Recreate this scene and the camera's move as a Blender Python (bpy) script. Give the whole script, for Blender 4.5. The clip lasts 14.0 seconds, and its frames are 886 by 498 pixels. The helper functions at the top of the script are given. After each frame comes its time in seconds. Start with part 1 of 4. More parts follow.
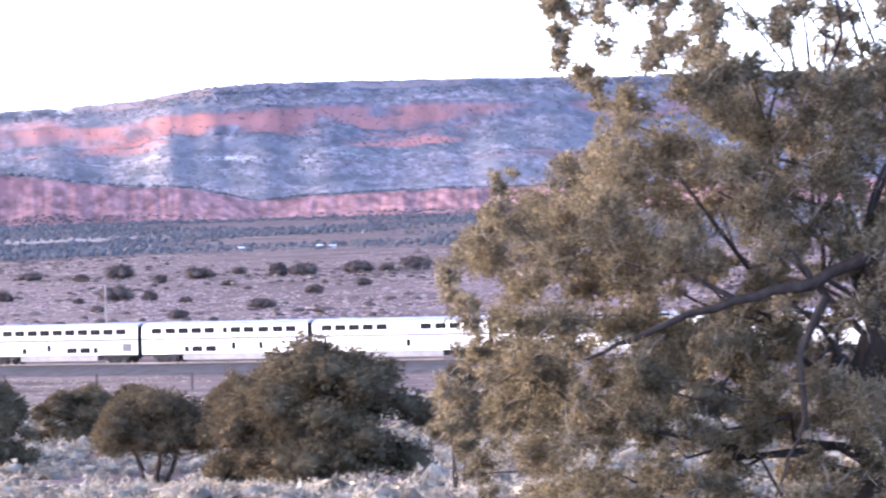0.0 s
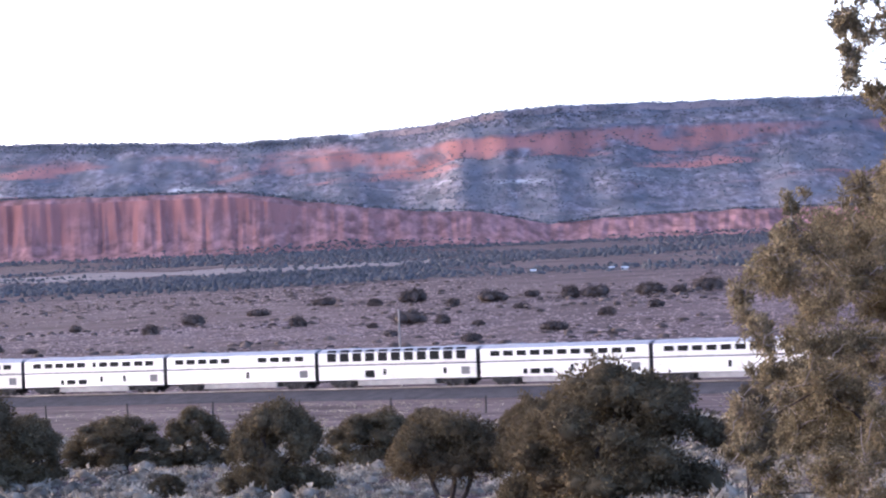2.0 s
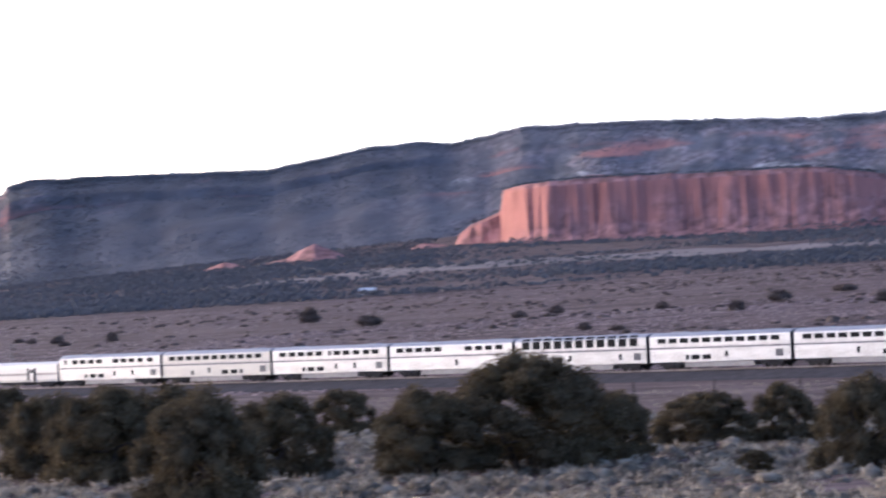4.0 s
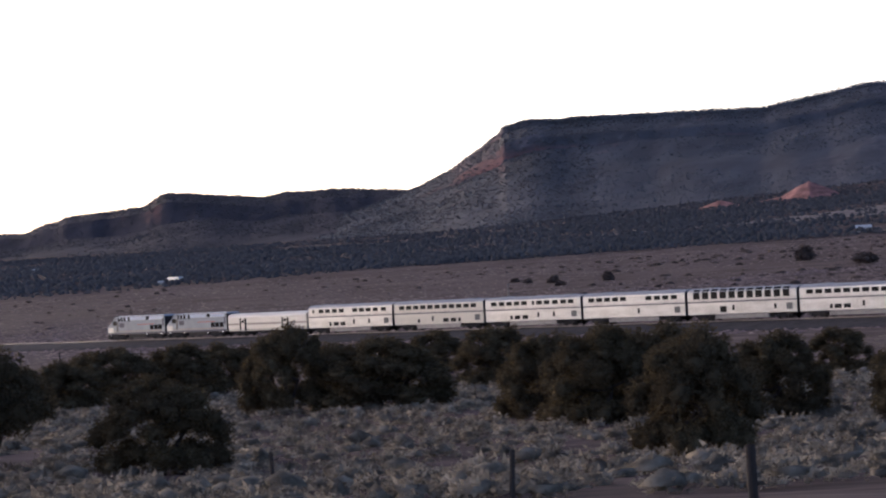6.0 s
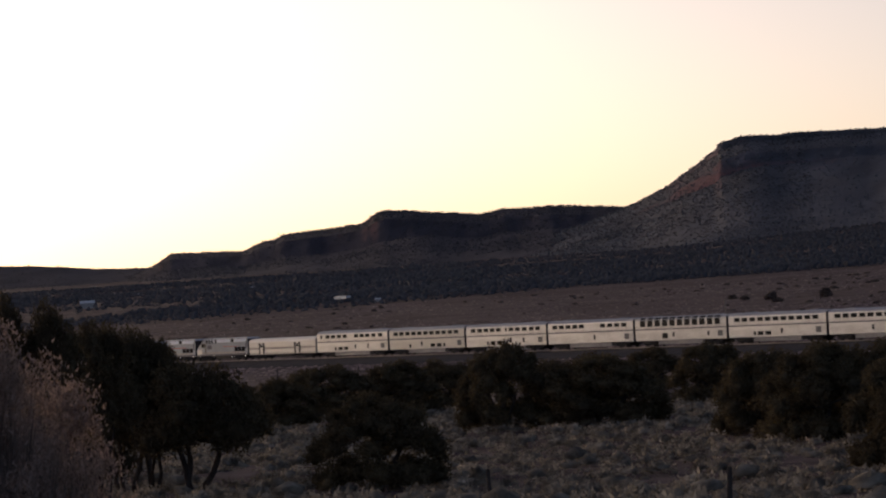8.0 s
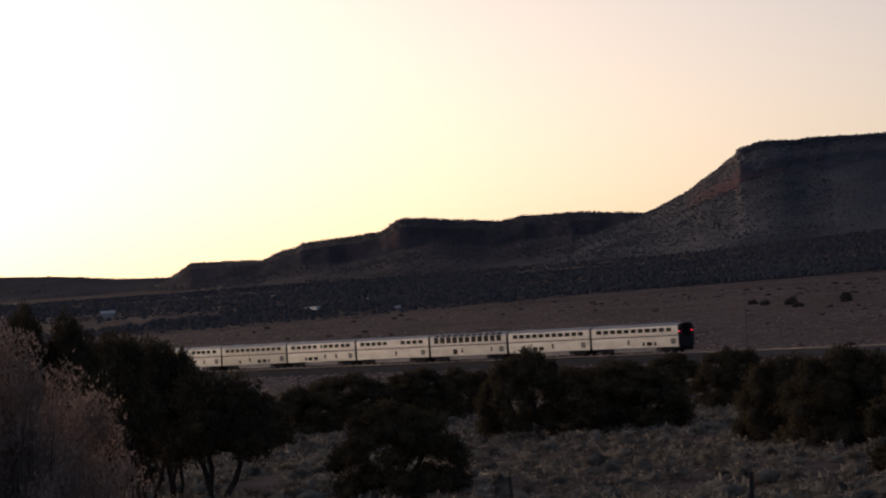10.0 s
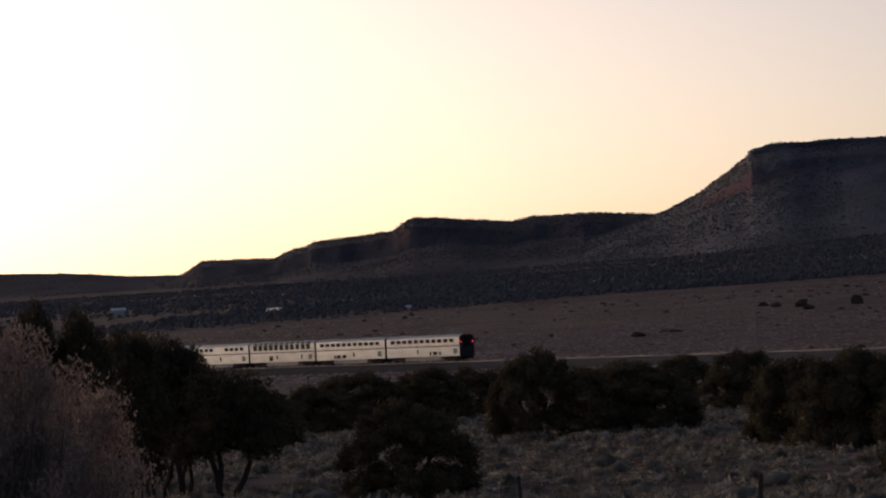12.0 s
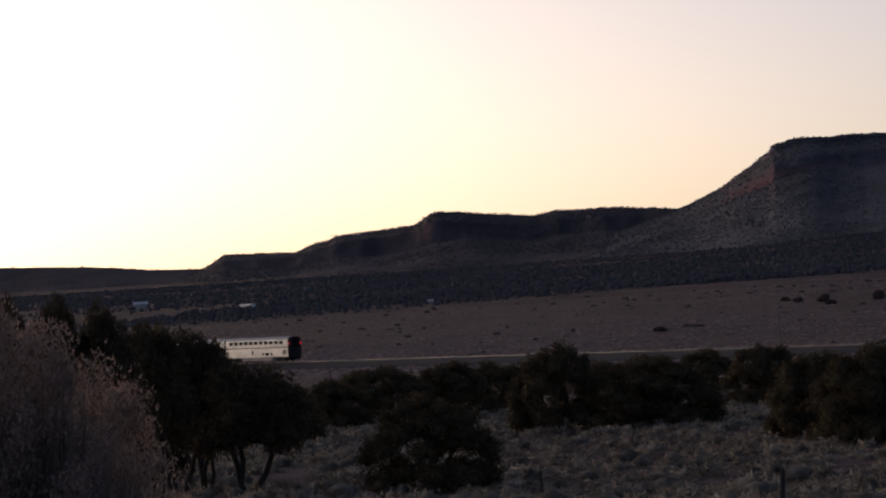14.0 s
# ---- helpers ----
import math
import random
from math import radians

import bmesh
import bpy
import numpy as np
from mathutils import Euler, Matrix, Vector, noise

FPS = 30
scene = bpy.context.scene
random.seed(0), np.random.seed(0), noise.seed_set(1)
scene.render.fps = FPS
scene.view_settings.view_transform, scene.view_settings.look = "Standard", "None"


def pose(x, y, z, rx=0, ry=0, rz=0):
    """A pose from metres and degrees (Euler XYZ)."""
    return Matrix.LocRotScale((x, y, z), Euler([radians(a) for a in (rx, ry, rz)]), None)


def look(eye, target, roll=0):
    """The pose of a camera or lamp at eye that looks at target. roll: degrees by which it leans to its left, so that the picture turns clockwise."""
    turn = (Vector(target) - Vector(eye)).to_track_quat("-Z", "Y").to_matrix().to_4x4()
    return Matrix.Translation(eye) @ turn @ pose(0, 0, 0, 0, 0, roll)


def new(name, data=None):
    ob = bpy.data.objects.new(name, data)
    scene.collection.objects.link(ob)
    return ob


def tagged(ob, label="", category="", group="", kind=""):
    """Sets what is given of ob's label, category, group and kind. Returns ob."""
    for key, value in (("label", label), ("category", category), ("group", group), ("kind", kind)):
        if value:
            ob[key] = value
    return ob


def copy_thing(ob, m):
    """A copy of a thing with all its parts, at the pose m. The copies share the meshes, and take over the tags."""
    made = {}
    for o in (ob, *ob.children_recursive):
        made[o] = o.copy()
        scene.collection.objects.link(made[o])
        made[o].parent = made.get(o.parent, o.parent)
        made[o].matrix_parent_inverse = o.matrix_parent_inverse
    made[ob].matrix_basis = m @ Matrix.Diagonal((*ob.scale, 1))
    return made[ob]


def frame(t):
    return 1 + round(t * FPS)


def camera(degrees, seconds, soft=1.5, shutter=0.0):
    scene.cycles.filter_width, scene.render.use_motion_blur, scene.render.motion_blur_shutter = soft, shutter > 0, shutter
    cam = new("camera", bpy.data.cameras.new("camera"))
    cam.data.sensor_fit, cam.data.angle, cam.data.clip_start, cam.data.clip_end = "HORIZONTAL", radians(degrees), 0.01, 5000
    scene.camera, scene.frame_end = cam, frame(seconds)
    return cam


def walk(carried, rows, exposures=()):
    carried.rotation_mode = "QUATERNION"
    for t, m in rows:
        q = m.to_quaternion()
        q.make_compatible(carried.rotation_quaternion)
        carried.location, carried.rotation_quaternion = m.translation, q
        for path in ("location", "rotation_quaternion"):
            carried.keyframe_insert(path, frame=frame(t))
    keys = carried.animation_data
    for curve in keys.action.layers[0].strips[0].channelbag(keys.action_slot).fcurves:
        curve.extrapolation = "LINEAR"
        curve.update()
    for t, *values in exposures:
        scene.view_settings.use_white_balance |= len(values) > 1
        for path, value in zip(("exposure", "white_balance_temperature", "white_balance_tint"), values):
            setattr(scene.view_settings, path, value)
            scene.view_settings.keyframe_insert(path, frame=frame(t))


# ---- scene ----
# ---- camera ----
EYE = Vector((0.0, 0.0, 9.4))
cam = camera(12.872, 14.0, 2.1, 0.3)


def aim(turn, tilt, lean):
    """Camera pose: degrees to the left of +Y, above level, and leaning to its right."""
    a, b = radians(turn), radians(tilt)
    way = Vector((-math.sin(a) * math.cos(b), math.cos(a) * math.cos(b), math.sin(b)))
    return look(EYE, EYE + way * 100, -lean)


PATH = [(0, -4.358, 0.424, 1.583), (0.5, -2.871, 0.395, 1.832), (1, -1.804, 0.507, 2.152), (1.5, -0.711, 0.937, 2.257),
        (2, -0.113, 0.887, 2.155), (2.5, 0.001, 0.740, 1.974), (3, 1.600, 0.808, 1.923), (3.5, 5.312, 1.045, 2.478),
        (4, 8.422, 0.887, 2.654), (4.2, 9.699, 0.766, 2.811), (6.3, 16.295, 0.410, 3.188), (6.5, 16.767, 0.561, 3.337),
        (7, 17.955, 0.650, 3.270), (7.5, 18.498, 0.660, 3.166), (8, 18.811, 0.760, 3.084), (10.3, 19.119, 0.905, 3.546),
        (10.5, 19.207, 0.902, 3.480), (11, 19.132, 0.860, 3.297), (11.5, 19.198, 0.852, 3.314), (12, 19.253, 0.890, 3.090),
        (12.5, 19.445, 0.863, 2.939), (13, 19.512, 0.841, 2.734), (13.5, 19.533, 0.819, 2.883), (14, 19.579, 0.824, 2.984)]
EXPOSURES = [(0, 4.0, 5200, 22), (0.5, 3.75, 5200, 22), (1.0, 3.5, 5200, 22), (2.0, 3.1, 5200, 22), (3.0, 2.97, 5200, 22), (4.2, 2.3, 5250, 20), (6.3, 1.2, 5500, 20),
             (7.0, 0.9, 5750, 20), (7.5, 0.42, 6100, 20), (8.2, 0.08, 6150, 20), (10.5, -0.1, 6150, 20), (13.0, -0.1, 6050, 20), (14.0, -0.12, 5800, 20)]
walk(cam, [(t, aim(a, b, c)) for t, a, b, c in PATH], EXPOSURES)

# ---- world and sun ----
SUN_LEFT, SUN_UP = 52.0, 4.0
world = bpy.data.worlds.new("dusk_sky")
scene.world = world
world.use_nodes = True
wn = world.node_tree.nodes
sky = wn.new("ShaderNodeTexSky")
sky.sky_type, sky.sun_disc = "NISHITA", False
sky.sun_elevation, sky.sun_rotation = radians(SUN_UP), radians(-SUN_LEFT)
sky.altitude, sky.air_density, sky.dust_density, sky.ozone_density = 1900.0, 0.4, 9.5, 0.15
wn["Background"].inputs["Strength"].default_value = 0.12
world.node_tree.links.new(sky.outputs["Color"], wn["Background"].inputs["Color"])
sun = new("sun", bpy.data.lights.new("sun", "SUN"))
sun.data.energy, sun.data.angle, sun.data.color = 0.40, radians(80), (1.0, 0.82, 0.64)
sl, su = radians(SUN_LEFT + 44), radians(7.0)
sun.matrix_world = look((-math.sin(sl) * 900, math.cos(sl) * 900, 900 * math.tan(su)), (0, 0, 0))

# ---- mesh helpers ----


def mesh_np(name, verts, faces):
    """A mesh from arrays of corners and of equal-sided faces."""
    verts, faces = np.asarray(verts, np.float32), np.asarray(faces, np.int32)
    me = bpy.data.meshes.new(name)
    n, k = faces.shape
    me.vertices.add(len(verts))
    me.vertices.foreach_set("co", verts.ravel())
    me.loops.add(n * k)
    me.loops.foreach_set("vertex_index", faces.ravel())
    me.polygons.add(n)
    me.polygons.foreach_set("loop_start", np.arange(0, n * k, k, dtype=np.int32))
    me.update(calc_edges=True)
    me.validate()
    return me


def smooth(me):
    me.polygons.foreach_set("use_smooth", np.ones(len(me.polygons), bool))
    return me


def part(name, data, material, parent=None, label=""):
    """Links a bmesh or a mesh as one object, under a thing or a part."""
    if isinstance(data, bmesh.types.BMesh):
        me = bpy.data.meshes.new(name)
        data.to_mesh(me)
        data.free()
    else:
        me = data
    if material and not me.materials:
        me.materials.append(material)
    ob = new(name, me)
    if parent:
        ob.parent = parent
    return tagged(ob, label)


def thing(name, m, label, category, group=""):
    ob = new(name)
    ob.matrix_world = m
    ob.matrix_basis = m
    return tagged(ob, label, category, group)


def box(bm, x0, x1, y0, y1, z0, z1, bevel=0.0):
    made = bmesh.ops.create_cube(bm, size=1.0, matrix=Matrix.Translation(((x0 + x1) / 2, (y0 + y1) / 2, (z0 + z1) / 2))
                                 @ Matrix.Diagonal((x1 - x0, y1 - y0, z1 - z0, 1)))
    if bevel:
        edges = {e for v in made["verts"] for e in v.link_edges}
        bmesh.ops.bevel(bm, geom=list(edges), offset=bevel, segments=2, affect="EDGES")
    return bm


def boxm(*a, **k):
    return box(bmesh.new(), *a, **k)


def cyl(bm, a, b, r0, r1, n=8):
    """A tapered round bar from a to b."""
    a, b = Vector(a), Vector(b)
    d = b - a
    bmesh.ops.create_cone(bm, cap_ends=True, segments=n, radius1=r0, radius2=r1, depth=d.length,
                          matrix=Matrix.Translation((a + b) / 2) @ d.to_track_quat("Z", "Y").to_matrix().to_4x4())
    return bm


# ---- materials ----


def material(name, stops, scale=4.0, rough=0.85, bump=0.3, stretch=(1, 1, 1), metal=0.0, fine=14.0, per="", spread=0.25, distance=0.05, world_space=False):
    """Two scales of noise through a ramp of colours; per: 'object' or 'island' varies the lightness piece by piece."""
    m = bpy.data.materials.new(name)
    m.use_nodes = True
    n, l = m.node_tree.nodes, m.node_tree.links
    bsdf = n["Principled BSDF"]
    bsdf.inputs["Roughness"].default_value, bsdf.inputs["Metallic"].default_value = rough, metal
    if rough >= 0.9:
        bsdf.inputs["Specular IOR Level"].default_value = 0.04
    if world_space:
        src = n.new("ShaderNodeNewGeometry").outputs["Position"]
    else:
        src = n.new("ShaderNodeTexCoord").outputs["Object"]
    mp = n.new("ShaderNodeMapping")
    mp.inputs["Scale"].default_value = stretch
    l.new(src, mp.inputs["Vector"])
    big, small = n.new("ShaderNodeTexNoise"), n.new("ShaderNodeTexNoise")
    big.inputs["Scale"].default_value, big.inputs["Detail"].default_value = scale, 5
    small.inputs["Scale"].default_value, small.inputs["Detail"].default_value = scale * fine, 6
    l.new(mp.outputs[0], big.inputs["Vector"])
    l.new(mp.outputs[0], small.inputs["Vector"])
    mix = n.new("ShaderNodeMath")
    mix.operation = "MULTIPLY_ADD"
    mix.inputs[1].default_value = 0.45
    l.new(small.outputs["Fac"], mix.inputs[0])
    sc = n.new("ShaderNodeMath")
    sc.operation = "MULTIPLY"
    sc.inputs[1].default_value = 0.55
    l.new(big.outputs["Fac"], sc.inputs[0])
    l.new(sc.outputs[0], mix.inputs[2])
    ramp = n.new("ShaderNodeValToRGB")
    el = ramp.color_ramp.elements
    while len(el) < len(stops):
        el.new(0.5)
    for e, (p, c) in zip(el, stops):
        e.position, e.color = p, (*c, 1)
    l.new(mix.outputs[0], ramp.inputs["Fac"])
    out = ramp.outputs["Color"]
    if per:
        if per == "object":
            rnd = n.new("ShaderNodeObjectInfo").outputs["Random"]
        else:
            rnd = n.new("ShaderNodeNewGeometry").outputs["Random Per Island"]
        mr = n.new("ShaderNodeMapRange")
        mr.inputs["To Min"].default_value, mr.inputs["To Max"].default_value = 1 - spread, 1 + spread
        l.new(rnd, mr.inputs["Value"])
        hsv = n.new("ShaderNodeHueSaturation")
        l.new(mr.outputs[0], hsv.inputs["Value"])
        l.new(out, hsv.inputs["Color"])
        out = hsv.outputs["Color"]
    l.new(out, bsdf.inputs["Base Color"])
    if bump:
        b = n.new("ShaderNodeBump")
        b.inputs["Strength"].default_value, b.inputs["Distance"].default_value = bump, distance
        l.new(mix.outputs[0], b.inputs["Height"])
        l.new(b.outputs[0], bsdf.inputs["Normal"])
    return m


def plain(name, color, rough=0.6, metal=0.0):
    return material(name, [(0.3, tuple(c * 0.85 for c in color)), (0.7, tuple(min(1, c * 1.12) for c in color))], 2.0, rough, 0.05, metal=metal)


M_BALLAST = material("ballast_stone", [(0.3, (0.050, 0.046, 0.050)), (0.7, (0.105, 0.098, 0.104))], 0.6, 0.95, 0.5)
M_RAIL = plain("rail_steel", (0.34, 0.29, 0.26), 0.5, 0.6)
M_TIE = plain("tie_wood", (0.10, 0.085, 0.075), 0.9)
M_WHITE = material("silver_white_paint", [(0.28, (0.38, 0.36, 0.33)), (0.5, (0.63, 0.615, 0.585)), (0.72, (0.78, 0.77, 0.74))], 0.5, 0.48, 0.03, (0.4, 0.4, 2.0), metal=0.5, per="object", spread=0.06)
M_ROOF = material("roof_grey_blue", [(0.3, (0.25, 0.26, 0.30)), (0.7, (0.36, 0.37, 0.41))], 0.7, 0.5, 0.05)
M_SKIRT = material("skirt_silver_dust", [(0.3, (0.24, 0.22, 0.205)), (0.7, (0.40, 0.37, 0.345))], 0.8, 0.6, 0.04, metal=0.05)
M_STRIPE = plain("stripe_grey_blue", (0.085, 0.082, 0.105), 0.6)
M_VENT = plain("vent_grey", (0.13, 0.128, 0.125), 0.6, 0.1)
M_TRUCK = material("truck_grime", [(0.3, (0.018, 0.016, 0.015)), (0.7, (0.06, 0.05, 0.045))], 1.5, 0.85, 0.2)
M_BLACK = plain("black_rubber", (0.020, 0.018, 0.018), 0.92)
M_GLASS = plain("dark_window_glass", (0.012, 0.012, 0.014), 0.16)
M_GLASS.node_tree.nodes["Principled BSDF"].inputs["Specular IOR Level"].default_value = 0.12
# Silver end walls turned from the light: their shade is in this colour.
M_END_SHADE = plain("end_wall_shade", (0.050, 0.044, 0.044), 0.92)
M_LOCO = material("loco_silver_blue", [(0.3, (0.24, 0.265, 0.30)), (0.7, (0.36, 0.39, 0.43))], 0.5, 0.55, 0.03, metal=0.1)
M_LROOF = plain("loco_roof_pale", (0.62, 0.69, 0.80), 0.35)
M_BAG = material("stainless_ribbed", [(0.3, (0.52, 0.50, 0.47)), (0.7, (0.68, 0.66, 0.62))], 0.5, 0.4, 0.04, (0.3, 0.3, 3.0), metal=0.3)
M_POLE = material("weathered_pole_wood", [(0.3, (0.26, 0.21, 0.18)), (0.7, (0.42, 0.36, 0.31))], 1.2, 0.9, 0.3, (4, 4, 0.4))
M_POST = material("old_post_wood", [(0.3, (0.05, 0.042, 0.038)), (0.7, (0.11, 0.095, 0.085))], 2.0, 0.95, 0.4, (4, 4, 0.4))
M_BARK = material("juniper_bark", [(0.3, (0.035, 0.028, 0.025)), (0.55, (0.075, 0.06, 0.052)), (0.8, (0.14, 0.118, 0.105))], 3.0, 0.95, 0.6, (3, 3, 0.5))
M_TWIG = material("bare_grey_twigs", [(0.3, (0.20, 0.17, 0.15)), (0.7, (0.40, 0.36, 0.32))], 4.0, 0.9, 0.1)
M_LEAF = material("juniper_foliage", [(0.3, (0.100, 0.084, 0.052)), (0.5, (0.190, 0.156, 0.098)), (0.72, (0.31, 0.246, 0.158))], 0.9, 0.9, 0.0, per="island", spread=0.4)
M_LEAF_B = material("juniper_foliage_dark", [(0.3, (0.072, 0.056, 0.037)), (0.5, (0.118, 0.092, 0.055)), (0.72, (0.178, 0.138, 0.078))], 0.35, 0.95, 0.0, per="island", spread=0.3)
# Distant haze is mixed into this foliage colour as a pale blue-grey lift.
M_FAR = material("far_juniper_hazed", [(0.3, (0.115, 0.120, 0.130)), (0.7, (0.180, 0.180, 0.195))], 0.01, 0.95, 0.0, per="island", spread=0.2)
M_FIELDBUSH = material("field_shrub_foliage", [(0.3, (0.082, 0.064, 0.056)), (0.7, (0.150, 0.115, 0.098))], 0.05, 0.95, 0.0, per="island", spread=0.35)
# Greyed a little for haze as well, but kept darker than the slopes.
M_BELT = material("belt_juniper_hazed", [(0.3, (0.080, 0.080, 0.084)), (0.7, (0.130, 0.124, 0.128))], 0.01, 0.95, 0.0, per="island", spread=0.22)
M_SAGE = material("sagebrush", [(0.38, (0.120, 0.104, 0.084)), (0.5, (0.285, 0.245, 0.192)), (0.62, (0.48, 0.418, 0.330))], 0.7, 0.95, 0.0, per="island", spread=0.2, fine=2.5, world_space=True)
M_STRAW = material("dry_shrub_stems", [(0.3, (0.17, 0.135, 0.115)), (0.7, (0.33, 0.265, 0.225))], 2.0, 0.95, 0.0, per="island", spread=0.35)
M_PLUME = material("pale_seed_plumes", [(0.3, (0.28, 0.205, 0.165)), (0.7, (0.45, 0.34, 0.28))], 2.0, 0.95, 0.0, per="island", spread=0.3)
M_STRAW_PALE = material("pale_bunch_grass", [(0.3, (0.15, 0.125, 0.10)), (0.7, (0.28, 0.24, 0.20))], 0.3, 0.95, 0.0, per="island", spread=0.3, world_space=True)
M_FIELD = material("field_bunch_grass", [(0.3, (0.205, 0.150, 0.144)), (0.7, (0.365, 0.276, 0.264))], 0.02, 0.95, 0.0, per="island", spread=0.3, world_space=True)
M_SAND = material("pale_sand", [(0.3, (0.15, 0.122, 0.118)), (0.7, (0.29, 0.245, 0.238))], 0.03, 0.95, 0.2, world_space=True)
M_SHED = plain("white_sheet_metal", (0.72, 0.72, 0.72), 0.5)
M_SHEDWALL = plain("pale_shed_wall", (0.50, 0.45, 0.40), 0.7)
M_GROUND = material("dry_grass_ground", [(0.34, (0.046, 0.031, 0.032)), (0.46, (0.094, 0.066, 0.066)), (0.56, (0.134, 0.096, 0.095)), (0.70, (0.205, 0.153, 0.149))], 0.045, 0.97, 0.5, fine=9.0, distance=0.4, world_space=True)


def rock_material(name, red, soil, white, pale_from=0.67, bare=None, scrub=None):
    """Red sandstone where it is steep, soil where it lies, with level beds and pale ledges;
    bare: heights between which the red rock also shows in patches; scrub: colour of the low growth in broad patches,
    with shade painted in towards the west."""
    m = bpy.data.materials.new(name)
    m.use_nodes = True
    n, l = m.node_tree.nodes, m.node_tree.links
    bsdf = n["Principled BSDF"]
    bsdf.inputs["Roughness"].default_value, bsdf.inputs["Specular IOR Level"].default_value = 0.95, 0.04
    geo = n.new("ShaderNodeNewGeometry")

    def noise_at(sx, sz, detail=5):
        mp = n.new("ShaderNodeMapping")
        mp.inputs["Scale"].default_value = (sx, sx * 0.25, sz)
        l.new(geo.outputs["Position"], mp.inputs["Vector"])
        t = n.new("ShaderNodeTexNoise")
        t.inputs["Scale"].default_value, t.inputs["Detail"].default_value = 1.0, detail
        l.new(mp.outputs[0], t.inputs["Vector"])
        return t.outputs["Fac"]

    def ramp(fac, stops):
        r = n.new("ShaderNodeValToRGB")
        el = r.color_ramp.elements
        while len(el) < len(stops):
            el.new(0.5)
        for e, (p, c) in zip(el, stops):
            e.position, e.color = p, (*c, 1)
        l.new(fac, r.inputs["Fac"])
        return r.outputs["Color"]

    def mixed(fac, a, b):
        x = n.new("ShaderNodeMix")
        x.data_type = "RGBA"
        l.new(fac, x.inputs[0])
        l.new(a, x.inputs[6])
        l.new(b, x.inputs[7])
        return x.outputs[2]

    beds = ramp(noise_at(0.006, 0.09, 4), [(0.3, tuple(c * 0.86 for c in red)), (0.5, red), (0.7, tuple(min(1, c * 1.1) for c in red))])
    streak = ramp(noise_at(0.05, 0.010, 6), [(0.32, tuple(c * 0.55 for c in red)), (0.48, tuple(c * 0.95 for c in red)), (0.66, tuple(c * 1.12 for c in red))])
    half = n.new("ShaderNodeValue")
    half.outputs[0].default_value = 0.5
    rock = mixed(half.outputs[0], beds, streak)
    earth = ramp(noise_at(0.14, 0.14, 9), [(0.36, tuple(c * 0.62 for c in soil)), (0.52, soil), (0.68, tuple(c * 1.45 for c in soil))])
    pale = ramp(noise_at(0.012, 0.055, 5), [(pale_from, (0, 0, 0)), (pale_from + 0.08, (1, 1, 1))])
    wcol = ramp(noise_at(0.06, 0.25, 7), [(0.38, tuple(c * 0.45 for c in white)), (0.62, white)])
    earth = mixed(pale, earth, wcol)
    where = n.new("ShaderNodeSeparateXYZ")
    l.new(geo.outputs["Position"], where.inputs[0])

    def times(a, b):
        x = n.new("ShaderNodeMath")
        x.operation = "MULTIPLY"
        l.new(a, x.inputs[0])
        l.new(b, x.inputs[1])
        return x.outputs[0]

    def between(value, a, b):
        x = n.new("ShaderNodeMapRange")
        x.interpolation_type = "SMOOTHSTEP"
        x.inputs["From Min"].default_value, x.inputs["From Max"].default_value = a, b
        l.new(value, x.inputs["Value"])
        return x.outputs[0]

    if scrub:
        green = ramp(noise_at(0.05, 0.05, 6), [(0.35, tuple(c * 0.7 for c in scrub)), (0.65, tuple(c * 1.25 for c in scrub))])
        earth = mixed(between(noise_at(0.035, 0.05, 9), 0.42, 0.58), earth, green)
    if bare:
        lo, hi = bare
        band = times(between(where.outputs["Z"], lo - 14, lo + 8), between(where.outputs["Z"], hi + 14, hi - 8))
        patch = times(band, between(noise_at(0.009, 0.035, 6), 0.54, 0.66))
        earth = mixed(patch, earth, rock)
    if scrub:
        # Scrub at the west end, darkened to hold that end's shade.
        west = between(where.outputs["X"], -300.0, -720.0)
        shaded_scrub = ramp(noise_at(0.03, 0.03, 6), [(0.35, tuple(c * 0.62 for c in scrub)), (0.65, tuple(c * 0.90 for c in scrub))])
        earth = mixed(times(west, between(noise_at(0.02, 0.02, 5), 0.2, 0.42)), earth, shaded_scrub)
    sep = n.new("ShaderNodeSeparateXYZ")
    l.new(geo.outputs["Normal"], sep.inputs[0])
    steep = n.new("ShaderNodeMapRange")
    steep.inputs["From Min"].default_value, steep.inputs["From Max"].default_value = 0.86, 0.64
    l.new(sep.outputs["Z"], steep.inputs["Value"])
    shown = steep.outputs[0]
    if scrub:
        shown = times(shown, between(noise_at(0.022, 0.05, 7), 0.34, 0.56))
    if scrub and bare:
        shown = times(shown, between(where.outputs["X"], -1500.0, -420.0))
    l.new(mixed(shown, earth, rock), bsdf.inputs["Base Color"])
    b = n.new("ShaderNodeBump")
    b.inputs["Strength"].default_value, b.inputs["Distance"].default_value = 0.5, 4.0
    l.new(noise_at(0.06, 0.06, 8), b.inputs["Height"])
    l.new(b.outputs[0], bsdf.inputs["Normal"])
    return m


# Soil and scrub tones include the bluish haze of distance.
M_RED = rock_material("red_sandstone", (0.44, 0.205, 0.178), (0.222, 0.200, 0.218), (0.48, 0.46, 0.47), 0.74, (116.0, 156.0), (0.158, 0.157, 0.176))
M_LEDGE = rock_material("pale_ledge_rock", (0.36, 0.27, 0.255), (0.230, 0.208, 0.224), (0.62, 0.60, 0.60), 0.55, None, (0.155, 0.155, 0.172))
M_BADLAND = rock_material("red_badland_clay", (0.42, 0.190, 0.160), (0.37, 0.190, 0.170), (0.36, 0.23, 0.21))
